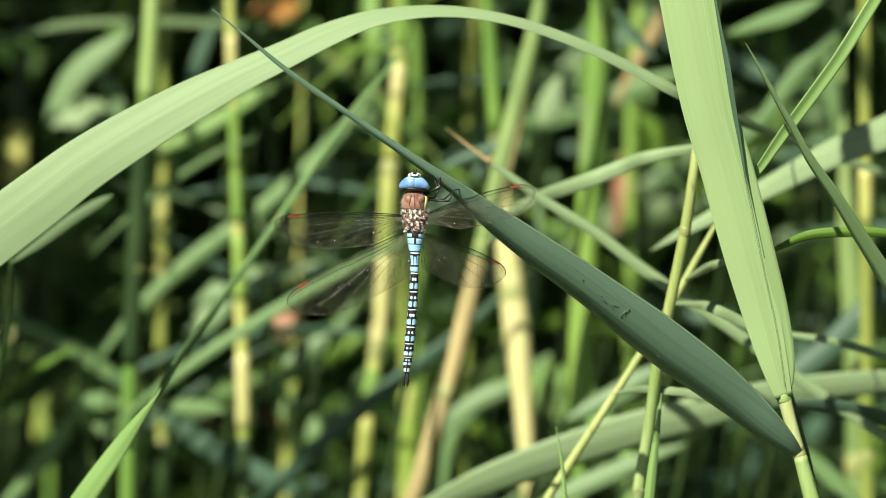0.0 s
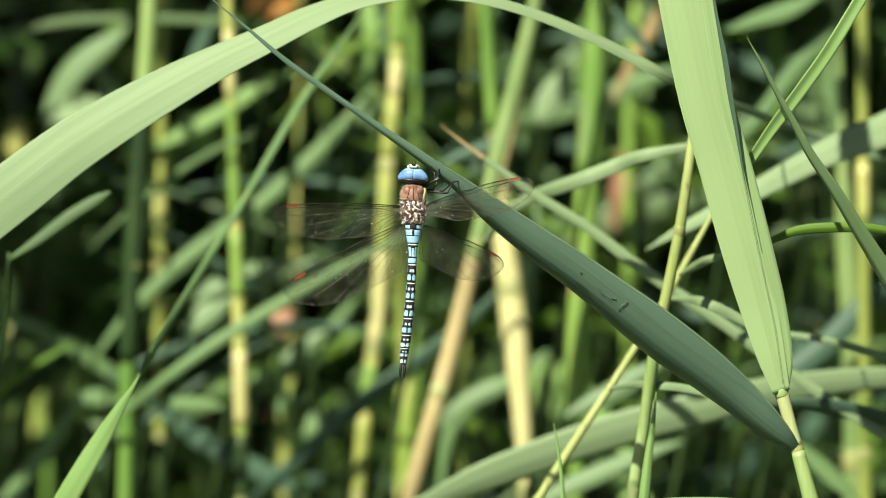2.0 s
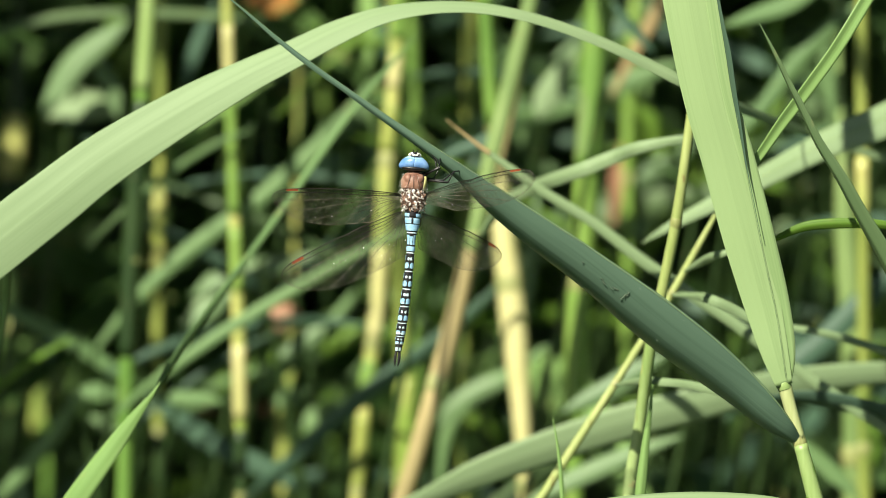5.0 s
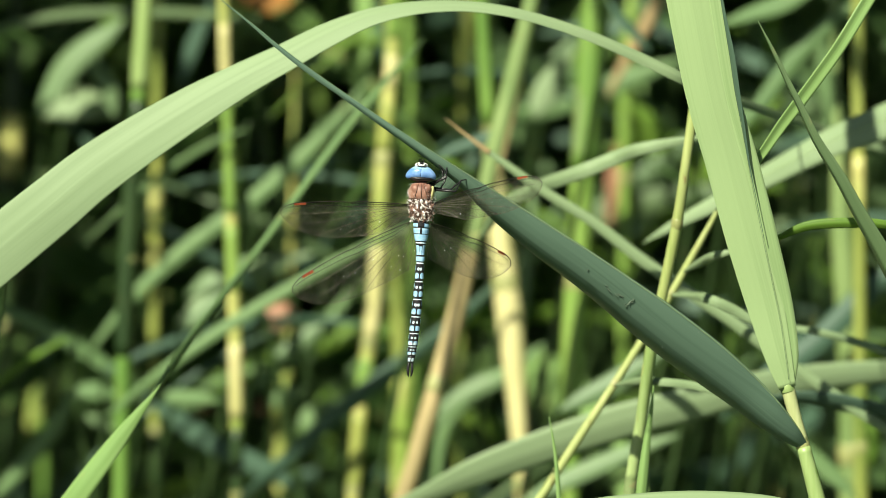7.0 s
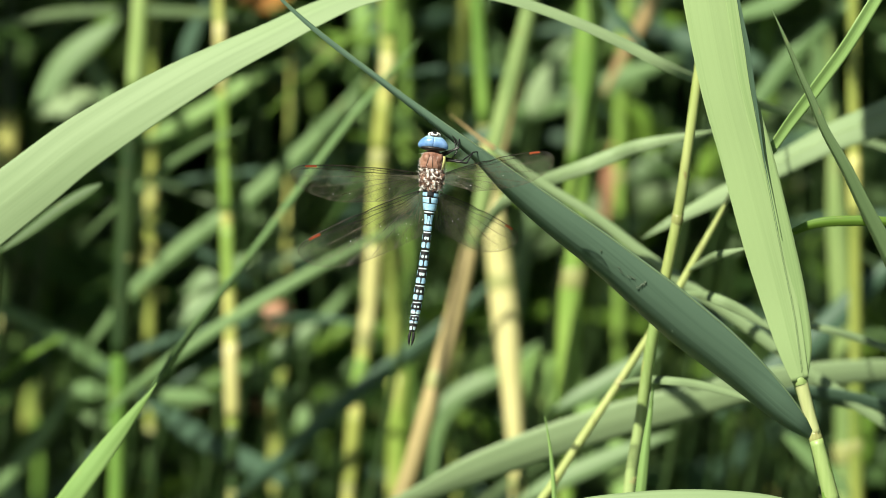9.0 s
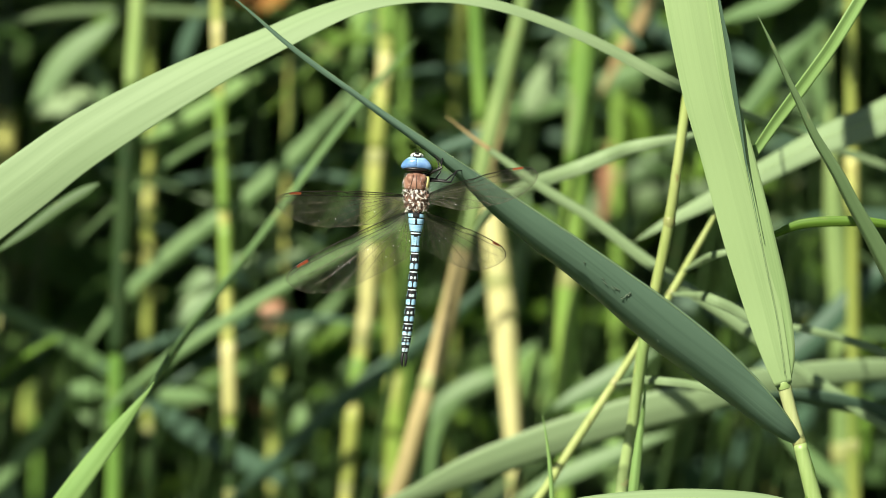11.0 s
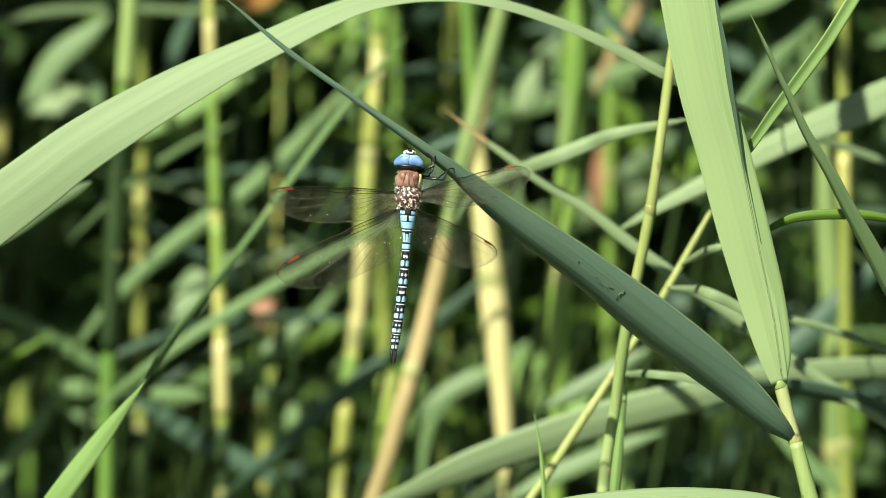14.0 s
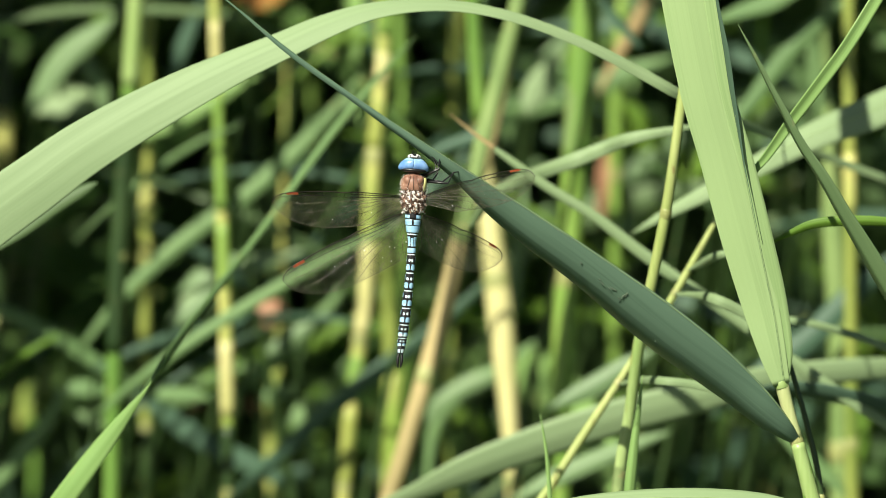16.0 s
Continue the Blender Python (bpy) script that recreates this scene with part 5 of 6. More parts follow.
def leaf_mass(seed, count, span, label, near=0.62, far=5.62, low=0.02, high=1.95):
    """The uncounted leaves that close the stand off; span gives how far out they stand at a depth."""
    rnd = random.Random(seed)
    bm = bmesh.new()
    uvl = bm.loops.layers.uv.verify()
    for i in range(count):
        y = near + (far - near) * rnd.random() ** 1.5
        lo, hi = span(y)
        x = rnd.uniform(lo, hi) * rnd.choice((-1, 1))
        z = rnd.uniform(low, 1.15) if i % 2 and low < 1.15 else rnd.uniform(max(low, 1.15), high)
        a = rnd.uniform(0, 6.28)
        up = rnd.uniform(-0.5, 1.3)
        d = Vector((math.cos(a), math.sin(a), up)).normalized()
        s = d.cross(Vector((rnd.uniform(-1, 1), rnd.uniform(-1, 1), rnd.uniform(-0.3, 1)))).normalized()
        ln, w = rnd.uniform(0.15, 0.40), rnd.uniform(0.006, 0.014)
        c = Vector((x, y, z))
        prev = None
        for k, ws in ((0, 0.3), (0.3, 1), (0.65, 0.8), (1, 0.04)):
            q = c + d * ln * k - Vector((0, 0, 0.35 * ln * k * k))
            pair = (bm.verts.new(q - s * w * ws), bm.verts.new(q + s * w * ws))
            if prev:
                f = bm.faces.new((prev[0], prev[1], pair[1], pair[0]))
                for lp, u in zip(f.loops, ((0, k), (w * 2, k), (w * 2, k + 0.1), (0, k + 0.1))):
                    lp[uvl].uv = u
            prev = pair
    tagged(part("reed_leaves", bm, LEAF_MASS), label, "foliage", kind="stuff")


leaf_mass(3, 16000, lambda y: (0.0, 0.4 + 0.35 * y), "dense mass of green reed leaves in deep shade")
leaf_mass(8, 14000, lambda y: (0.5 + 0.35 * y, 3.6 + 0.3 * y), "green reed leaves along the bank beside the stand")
# canopy out of view, added only to keep sun off the deep stand
leaf_mass(21, 3200, lambda y: (0.0, 0.75), "unseen leaf canopy added to shade the deep stand", near=0.32, far=0.85, low=1.42, high=2.0)


# ---- the dragonfly ----
MM = 0.001
FLY = Vector((-0.0085, -0.0240, 1.0194))
fly = thing("dragonfly", FLY, "blue and black hawker dragonfly hanging from a reed leaf", "dragonfly")


def at(x, y, z):
    """A place on the insect: millimetres right, away from its back and towards its head, from the eyes' middle."""
    bend = 1.2 * math.sin(math.pi * max(0.0, min(1.0, -z / 57)))
    return FLY + Vector((x + bend, y, z)) * MM


def build_head():
    bm = bmesh.new()
    ball(bm, at(0, 1.6, -0.2), (3.6 * MM, 2.4 * MM, 2.3 * MM))
    head = part("head", bm, BLACK, fly, "black head")
    for s in (-1, 1):
        bm = bmesh.new()
        ball(bm, at(0, 0.6, 0.15), (4.55 * MM, 2.6 * MM, 2.3 * MM), Matrix.Rotation(math.pi / 2, 4, "Y") @ Matrix.Diagonal((2.3 / 4.55, 1, 4.55 / 2.3, 1)), 96, 40)
        for v in bm.verts:
            v.co.z -= 0.0011 * ((v.co.x - FLY.x) / 0.0045) ** 2
        geom = list(bm.verts) + list(bm.edges) + list(bm.faces)
        cutset = bmesh.ops.bisect_plane(bm, geom=geom, plane_co=FLY + Vector((s * 0.00002, 0, 0)), plane_no=(-s, 0, 0), clear_outer=True)
        bmesh.ops.holes_fill(bm, edges=[e for e in cutset["geom_cut"] if isinstance(e, bmesh.types.BMEdge)])
        for fc in bm.faces:
            fc.material_index = 1 if fc.calc_center_median().z - FLY.z > 1.35 * MM else 0
        part("eye", bm, [EYE_BLUE, EYE_PALE], head, "glossy blue compound eye")
        part("antenna", tube(bmesh.new(), [(*at(s * 0.5, 0.1, 2.6), 0.00022), (*at(s * 0.55, -0.1, 3.4), 0.00016), (*at(s * 0.4, -0.2, 4.3), 0.00005)], sides=6), BLACK, head)
    bm = bmesh.new()
    ball(bm, at(0, 0.1, 2.35), (2.0 * MM, 1.5 * MM, 0.95 * MM))
    part("face", bm, CREAM, head, "pale face plate")
    bm = bmesh.new()
    ball(bm, at(0, -0.9, 3.0), (0.65 * MM, 0.8 * MM, 0.35 * MM))
    ball(bm, at(1.1, -0.9, 2.5), (0.16 * MM, 0.6 * MM, 0.45 * MM), Matrix.Rotation(0.5, 4, "Y"))
    ball(bm, at(-1.1, -0.9, 2.5), (0.16 * MM, 0.6 * MM, 0.45 * MM), Matrix.Rotation(-0.5, 4, "Y"))
    ball(bm, at(0, -1.0, 2.1), (1.3 * MM, 0.7 * MM, 0.16 * MM))
    part("face_mark", bm, BLACK, head, "black mark above the face")
    bm = bmesh.new()
    ball(bm, at(0, 0.3, -1.6), (4.0 * MM, 2.3 * MM, 0.9 * MM))
    part("nape", bm, BLACK, head)


def build_thorax():
    bm = bmesh.new()
    ball(bm, at(0, 1.4, -6.0), (3.9 * MM, 3.9 * MM, 3.9 * MM), None, 24, 16)
    ball(bm, at(0, 1.8, -10.4), (3.9 * MM, 4.1 * MM, 4.6 * MM), None, 24, 16)
    for v in bm.verts:
        v.co += v.normal * 0.00018 * noise.noise(v.co * 900)
    for fc in bm.faces:
        c = (fc.calc_center_median() - FLY) / MM
        fc.material_index = 1 if c.z + 0.5 * noise.noise(c * 0.9) < -7.4 else 0
    th = part("thorax", bm, [BROWN, BROWN_DARK], fly, "hairy brown thorax")
    for s in (-1, 1):
        bm = bmesh.new()
        ball(bm, at(s * 3.0, 0.5 if s > 0 else 1.3, -6.0), (0.85 * MM, 1.6 * MM, (2.5 if s > 0 else 1.7) * MM), Matrix.Rotation(s * 0.12, 4, "Y"))
        part("stripe", bm, FLANK, th, "yellow shoulder stripe")
        bm = bmesh.new()
        ball(bm, at(s * 1.45, -0.55, -5.0), (1.5 * MM, 1.75 * MM, 2.0 * MM), Matrix.Rotation(s * 0.45, 4, "Y"), 20, 14)
        part("shoulder", bm, BROWN, th, "coppery brown shoulder lobe")
    rnd = random.Random(4)
    # hinge plates and ridges, fanning out towards the wing roots
    for k in range(190):
        x, z = rnd.uniform(-3.6, 3.6), rnd.uniform(-14.4, -7.0)
        bm = bmesh.new()
        r = rnd.uniform(0.16, 0.44)
        y = 1.7 - 4.0 * math.sqrt(max(0.05, 1 - (x / 4.0) ** 2 - ((z + 10.2) / 5.6) ** 2))
        fan = math.atan2(x, -(z + 6.0)) * 0.6 + rnd.uniform(-1.3, 1.3)
        ball(bm, at(x, y, z), (r * MM * rnd.uniform(0.3, 0.8), 0.26 * MM, r * MM * rnd.uniform(0.9, 1.9)), Matrix.Rotation(-fan, 4, "Y"), 8, 6)
        part("hinge_plate", bm, (CREAM, BROWN_DARK, CREAM, TAN, BROWN)[k % 5], th, "cream wing hinge plate" if k % 5 in (0, 2) else "")
    for x, z, r in ((0.0, -8.3, 0.62), (-1.5, -8.6, 0.45), (1.5, -8.6, 0.45), (0.0, -10.2, 0.5), (-0.9, -12.2, 0.42), (0.9, -12.2, 0.42)):
        bm = bmesh.new()
        y = 1.6 - 4.0 * math.sqrt(max(0.05, 1 - (x / 4.0) ** 2 - ((z + 10.2) / 5.6) ** 2))
        ball(bm, at(x, y, z), (r * MM * 0.8, 0.36 * MM, r * MM), None, 12, 8)
        part("hinge_plate", bm, CREAM, th, "large cream wing hinge plate")
    for x in (-1.5, 0.0, 1.5):
        rows = []
        for f, w in ((0.0, 0.06), (0.3, 0.12), (0.7, 0.13), (1.0, 0.08)):
            px, pz = x * (0.55 + 0.75 * f), -3.3 - 4.2 * f
            py = 1.4 - 3.9 * math.sqrt(max(0.05, 1 - (px / 3.9) ** 2 - ((pz + 6.0) / 3.9) ** 2)) - 0.08
            rows.append((*at(px, py, pz), w * MM))
        part("seam", tube(bmesh.new(), rows, sides=6), BROWN_DARK, th, "dark seam")
    # fine hairs
    bm = bmesh.new()
    for k in range(700):
        a, z = rnd.uniform(-1.7, 1.7), rnd.uniform(-14.2, -3.0)
        rad = 3.9 * math.sqrt(max(0.1, 1 - ((z + 8.2) / 7.4) ** 2))
        p = at(rad * math.sin(a), 1.6 - rad * math.cos(a), z)
        d = Vector((math.sin(a) + rnd.uniform(-.5, .5), -math.cos(a), rnd.uniform(-.7, .3))).normalized()
        tube(bm, [(*p, 0.000022), (*(p + d * rnd.uniform(0.4, 0.9) * MM), 0.00001)], sides=3, cap=False)
    part("hair", bm, CREAM, th, "fine pale hairs")


def build_abdomen():
    z = -14.2
    lengths = (1.8, 4.4, 6.0, 5.5, 5.3, 5.2, 5.0, 4.0, 2.8, 2.0)
    radii = (2.3, 2.45, 1.75, 1.28, 1.32, 1.42, 1.5, 1.52, 1.42, 1.2, 0.95)
    n, m = 44, 34
    for i, ln in enumerate(lengths):
        bm = bmesh.new()
        rings = []
        for j in range(m + 1):
            f = j / m
            r = radii[i] + (radii[i + 1] - radii[i]) * f
            if i == 2:
                r -= 0.35 * math.sin(math.pi * min(1, f * 1.2))
            r *= 1 - 0.14 * (2 * f - 1) ** 6
            rings.append([bm.verts.new(at(r * math.sin(a), 1.0 - 0.9 * r * math.cos(a), z - ln * f))
                          for a in (2 * math.pi * k / n - math.pi for k in range(n))])
        for j in range(m):
            for k in range(n):
                fc = bm.faces.new((rings[j][k], rings[j][(k + 1) % n], rings[j + 1][(k + 1) % n], rings[j + 1][k]))
                f, a = (j + 0.5) / m, abs(2 * math.pi * (k + 0.5) / n - math.pi)
                fc.material_index = spots(i, f, a)
        bm.faces.new(rings[0])
        bm.faces.new(rings[-1][::-1])
        bmesh.ops.recalc_face_normals(bm, faces=bm.faces)
        part("segment", bm, [BLACK, BLUE, BLUE_PALE], fly, "black abdomen segment with blue spots")
        z -= ln
    for s in (-1, 1):
        part("tail_appendage", tube(bmesh.new(), [(*at(s * 0.4, 0.9, z + 0.3), 0.0003), (*at(s * 0.6, 0.7, z - 1.4), 0.00044), (*at(s * 0.55, 0.6, z - 3.0), 0.00036), (*at(s * 0.35, 0.6, z - 4.2), 0.00010)], sides=8), BLACK, fly)


def spots(i, f, a):
    """Which of black, blue and pale blue a place on segment i has: f along it, a round from its back."""
    if i == 0:
        return 1 if a > 0.45 and f > 0.35 else 0
    if i == 1:
        if f > 0.90 or f < 0.05 or (0.40 < f < 0.47 and a < 1.3):
            return 0
        return 0 if a < 0.14 and f < 0.40 else 1
    if i == 2:
        if f < 0.06:
            return 2
        if f < 0.14 or 0.62 < f < 0.70 or f > 0.94:
            return 0
        if f < 0.62:
            # two black strokes down the back, joined in front
            return 0 if 0.22 < a < 0.46 or (f < 0.22 and a < 0.46) else 1
        return 0 if a < 0.07 else 1
    if i == 9:
        return 2 if 0.25 < f < 0.8 and 0.2 < a < 1.0 else 0
    # a pale ring, a small pair of dots, a large pair of spots behind, blue flanks
    j = 0.05 * math.sin(i * 2.7 + f * 9) + 0.04 * math.sin(a * 7 + i)
    if f < 0.045:
        return 2 if a < 1.4 else 0
    if a > 0.06 and ((f - 0.72) / 0.155) ** 4 + ((a - 0.62) / (0.40 + 0.42 * (f - 0.5))) ** 4 < 1 + 4 * j:
        return 2 if i > 6 and f > 0.7 else 1
    if ((f - 0.35) / 0.085) ** 2 + ((a - 0.36 - j) / 0.27) ** 2 < 1:
        return 2
    if a > 1.2 and (0.16 < f < 0.42 or 0.60 < f < 0.86):
        return 1
    return 0


def build_wing(root, tip, bow, chord, hind, lift):
    """One wing from root to tip (millimetres on the insect). bow: how far the front edge stands ahead of the line from root
    to tip; chord: how far the rear edge lies behind it; lift: how much nearer or further the rear edge is."""
    r, t = Vector(root), Vector(tip)
    axis = t - r
    flat = math.hypot(axis.x, axis.z)
    v = Vector((axis.z, 0, -axis.x)) / flat
    if v.z > 0:
        v = -v
    v.y = lift

    def front(k):
        swell = math.sin(0.5 * math.pi * min(1, k / 0.78)) ** 0.8 - 0.10 * math.exp(-((k - 0.45) / 0.05) ** 2)
        return -bow * swell * math.sqrt(max(0, 1 - (max(0, k - 0.84) / 0.16) ** 2))

    def rear(k):
        if hind:
            c = min(1, (k / 0.15) ** 0.55) * (1.0 - 0.22 * max(0, k - 0.35))
        else:
            c = min(1, 0.45 + 2.2 * k) * (0.86 + 0.14 * math.sin(math.pi * min(1, k / 1.1)))
        return chord * c * max(0, 1 - (max(0, k - 0.52) / 0.48) ** 2.3) ** 0.58

    def place(k, f):
        """k along the wing, f from the front edge (0) to the rear edge (1)."""
        a, b = front(k), rear(k)
        q = r + axis * k + v * (a + (b - a) * f)
        ripple = 0.22 * math.sin(f * 11) * (1 - 0.8 * k) + 0.5 * math.sin(math.pi * k) * (f - 0.5)
        return at(q.x, q.y + ripple, q.z)

    bm = bmesh.new()
    nk, nf = 48, 16
    g = [[bm.verts.new(place(i / nk, j / nf)) for j in range(nf + 1)] for i in range(nk + 1)]
    for i in range(nk):
        for j in range(nf):
            bm.faces.new((g[i][j], g[i + 1][j], g[i + 1][j + 1], g[i][j + 1]))
    bmesh.ops.remove_doubles(bm, verts=bm.verts, dist=1e-6)
    wing = part("wing", bm, MEMBRANE, fly, "clear wing membrane")

    rnd = random.Random(int(root[0] * 10) + hind * 77)
    bm = bmesh.new()

    def line(pts, rad):
        tube(bm, [(*p, rad) for p in pts], sides=3, steps=1, cap=False)

    # the strong veins: front edge and two close behind it, with the cross veins between them
    line([place(i / 48, 0) for i in range(49)], 0.00016)
    line([place(0.45 * i / 16, 0.075 * (1 - 0.6 * (i / 16) ** 4)) for i in range(17)], 0.00010)
    line([place(0.96 * i / 32, 0.13 + 0.02 * math.sin(i * 0.2)) for i in range(33)], 0.00011)
    k = 0.05
    while k < 0.95:
        if not 0.79 < k < 0.89:
            line([place(k, 0.0), place(k + 0.004, 0.13)], 0.00006)
        k += 0.024 + 0.006 * rnd.random()
    part("front_vein", bm, VEIN, wing, "strong dark veins of the front edge")
    # the rear edge, and sectors that fan out to it
    bm = bmesh.new()
    line([place(i / 48, 1) for i in range(49)], 0.000085)
    for f0, k1, f1 in ((0.2, 0.93, 0.42), (0.26, 0.84, 0.72), (0.33, 0.72, 0.97), (0.42, 0.55, 0.99), (0.55, 0.36, 0.99), (0.7, 0.2, 0.98)):
        line([place(0.02 + (k1 - 0.02) * i / 24, f0 + (f1 - f0) * (i / 24) ** 1.7) for i in range(25)], 0.000085)
    # the net of small cells, coarser near the root
    rows = 11
    cols = int(axis.length / 0.95)
    jig = {}

    def knot(c, n):
        if (c, n) not in jig:
            f = 0.13 + 0.87 * n / rows
            e = 1 if n in (0, rows) else 0.6
            jig[c, n] = place(min(0.985, max(0.015, (c + 0.5 * (n % 2)) / cols + rnd.uniform(-0.006, 0.006))), min(1, max(0.13, f + e * rnd.uniform(-0.022, 0.022))))
        return jig[c, n]

    for n in range(rows):
        for c in range(cols):
            a, b = knot(c, n), knot(c, n + 1)
            line([a, b], 0.000034)
            if n % 2 == 0 and c > 0 or n % 2 and c + 1 < cols:
                q = knot(c - 1 if n % 2 == 0 else c + 1, n + 1)
                if (c + n) % 3:
                    line([a, q], 0.000034)
    part("vein_net", bm, VEIN_FINE, wing, "fine brown net of veins")

    bm = bmesh.new()
    n = 6
    ring = []
    for i in range(n + 1):
        k = 0.795 + 0.09 * i / n
        hi, lo = place(k, 0.0), place(k, 0.075)
        ring.append([bm.verts.new(q + Vector((0, d, 0))) for d in (-0.00016, 0.00010) for q in (hi, lo)])
    for p, q in zip(ring, ring[1:]):
        bm.faces.new((p[0], q[0], q[1], p[1]))
        bm.faces.new((p[2], p[3], q[3], q[2]))
        bm.faces.new((p[0], p[2], q[2], q[0]))
        bm.faces.new((p[1], q[1], q[3], p[3]))
    bm.faces.new((ring[0][0], ring[0][1], ring[0][3], ring[0][2]))
    bm.faces.new((ring[-1][0], ring[-1][2], ring[-1][3], ring[-1][1]))
    part("wing_spot", bm, STIGMA, wing, "rust-red spot on the wing edge", smooth=False)

    bm = bmesh.new()
    for k in range(11 if root[0] < 0 and hind else 3):
        q = place(rnd.uniform(0.08, 0.55) if k % 4 else rnd.uniform(0.5, 0.9), rnd.uniform(0.4, 0.95)) - Vector((0, 0.0002, 0))
        e = rnd.uniform(0.00006, 0.00018)
        ball(bm, q, (e, e * 0.7, e * rnd.uniform(0.7, 1.3)), None, 8, 6)
    part("speck", bm, SPECK, wing, "small pale specks on the wing")


def build_legs():
    legs = (((2.8, 1.5, -3.2), (7.6, -0.3, -0.7), (6.6, 1.6, 1.6), (4.3, 6.2, 3.7)),
            ((2.9, 3.0, -3.6), (7.4, 3.0, -0.4), (7.5, 4.0, 1.9), (8.1, 6.2, 3.9)),
            ((3.1, 2.4, -4.6), (10.2, 0.6, -4.8), (11.8, 2.5, -1.4), (14.9, 6.8, -0.7)),
            ((2.0, 3.8, -4.0), (8.6, 4.2, -4.4), (10.8, 4.6, -2.4), (13.2, 6.6, -0.6)),
            ((1.6, 3.6, -3.2), (6.6, 3.6, -1.2), (6.4, 4.4, 0.8), (4.8, 6.4, 3.4)),
            ((1.8, 3.8, -5.2), (5.4, 5.0, -4.6), (7.0, 5.4, -2.0), (7.8, 6.6, 3.2)))
    for hip, knee, shin, foot in legs:
        part("leg", tube(bmesh.new(), [(*at(*hip), 0.00042), (*at(*knee), 0.00030), (*at(*shin), 0.00022), (*at(*foot), 0.00012)], sides=6, steps=1), BLACK, fly, "thin black leg")


build_head()
build_thorax()
build_abdomen()
#  roots and tips of the four wings
build_wing((-3.6, 0.2, -9.6), (-41.5, -14.0, -13.9), 2.4, 8.3, False, 0.25)
build_wing((-3.2, 0.4, -14.6), (-37.0, -6.0, -37.2), 2.7, 11.6, True, 0.25)
build_wing((3.2, 0.2, -9.0), (35.6, -21.0, -1.0), 2.9, 6.4, False, 0.15)
build_wing((2.8, 0.4, -14.6), (27.0, 18.0, -26.1), 2.6, 9.6, True, 0.15)
build_legs()


# ---- what moves ----
def swayed(ob, rows):
    """Rows of (seconds, right, up): how far the plant leans at the height of the view, in millimetres, about its foot."""
    base = ob.location.copy()
    walk(ob, [(t, Matrix.Translation(base + Vector((0, 0, u * MM))) @ pose(0, 0, 0, 0, math.degrees(math.atan2(r * MM, 1.0)), 0)) for t, r, u in rows])


def nodding(ob, rows):
    """Rows of (seconds, right, up, turn): how a leaf shifts, in millimetres, and turns, in degrees, where it leaves its stem."""
    hold = ob.location.copy()
    walk(ob, [(t, Matrix.Translation(hold + Vector((x * MM, 0, z * MM))) @ pose(0, 0, 0, 0, a, 0)) for t, x, z, a in rows])


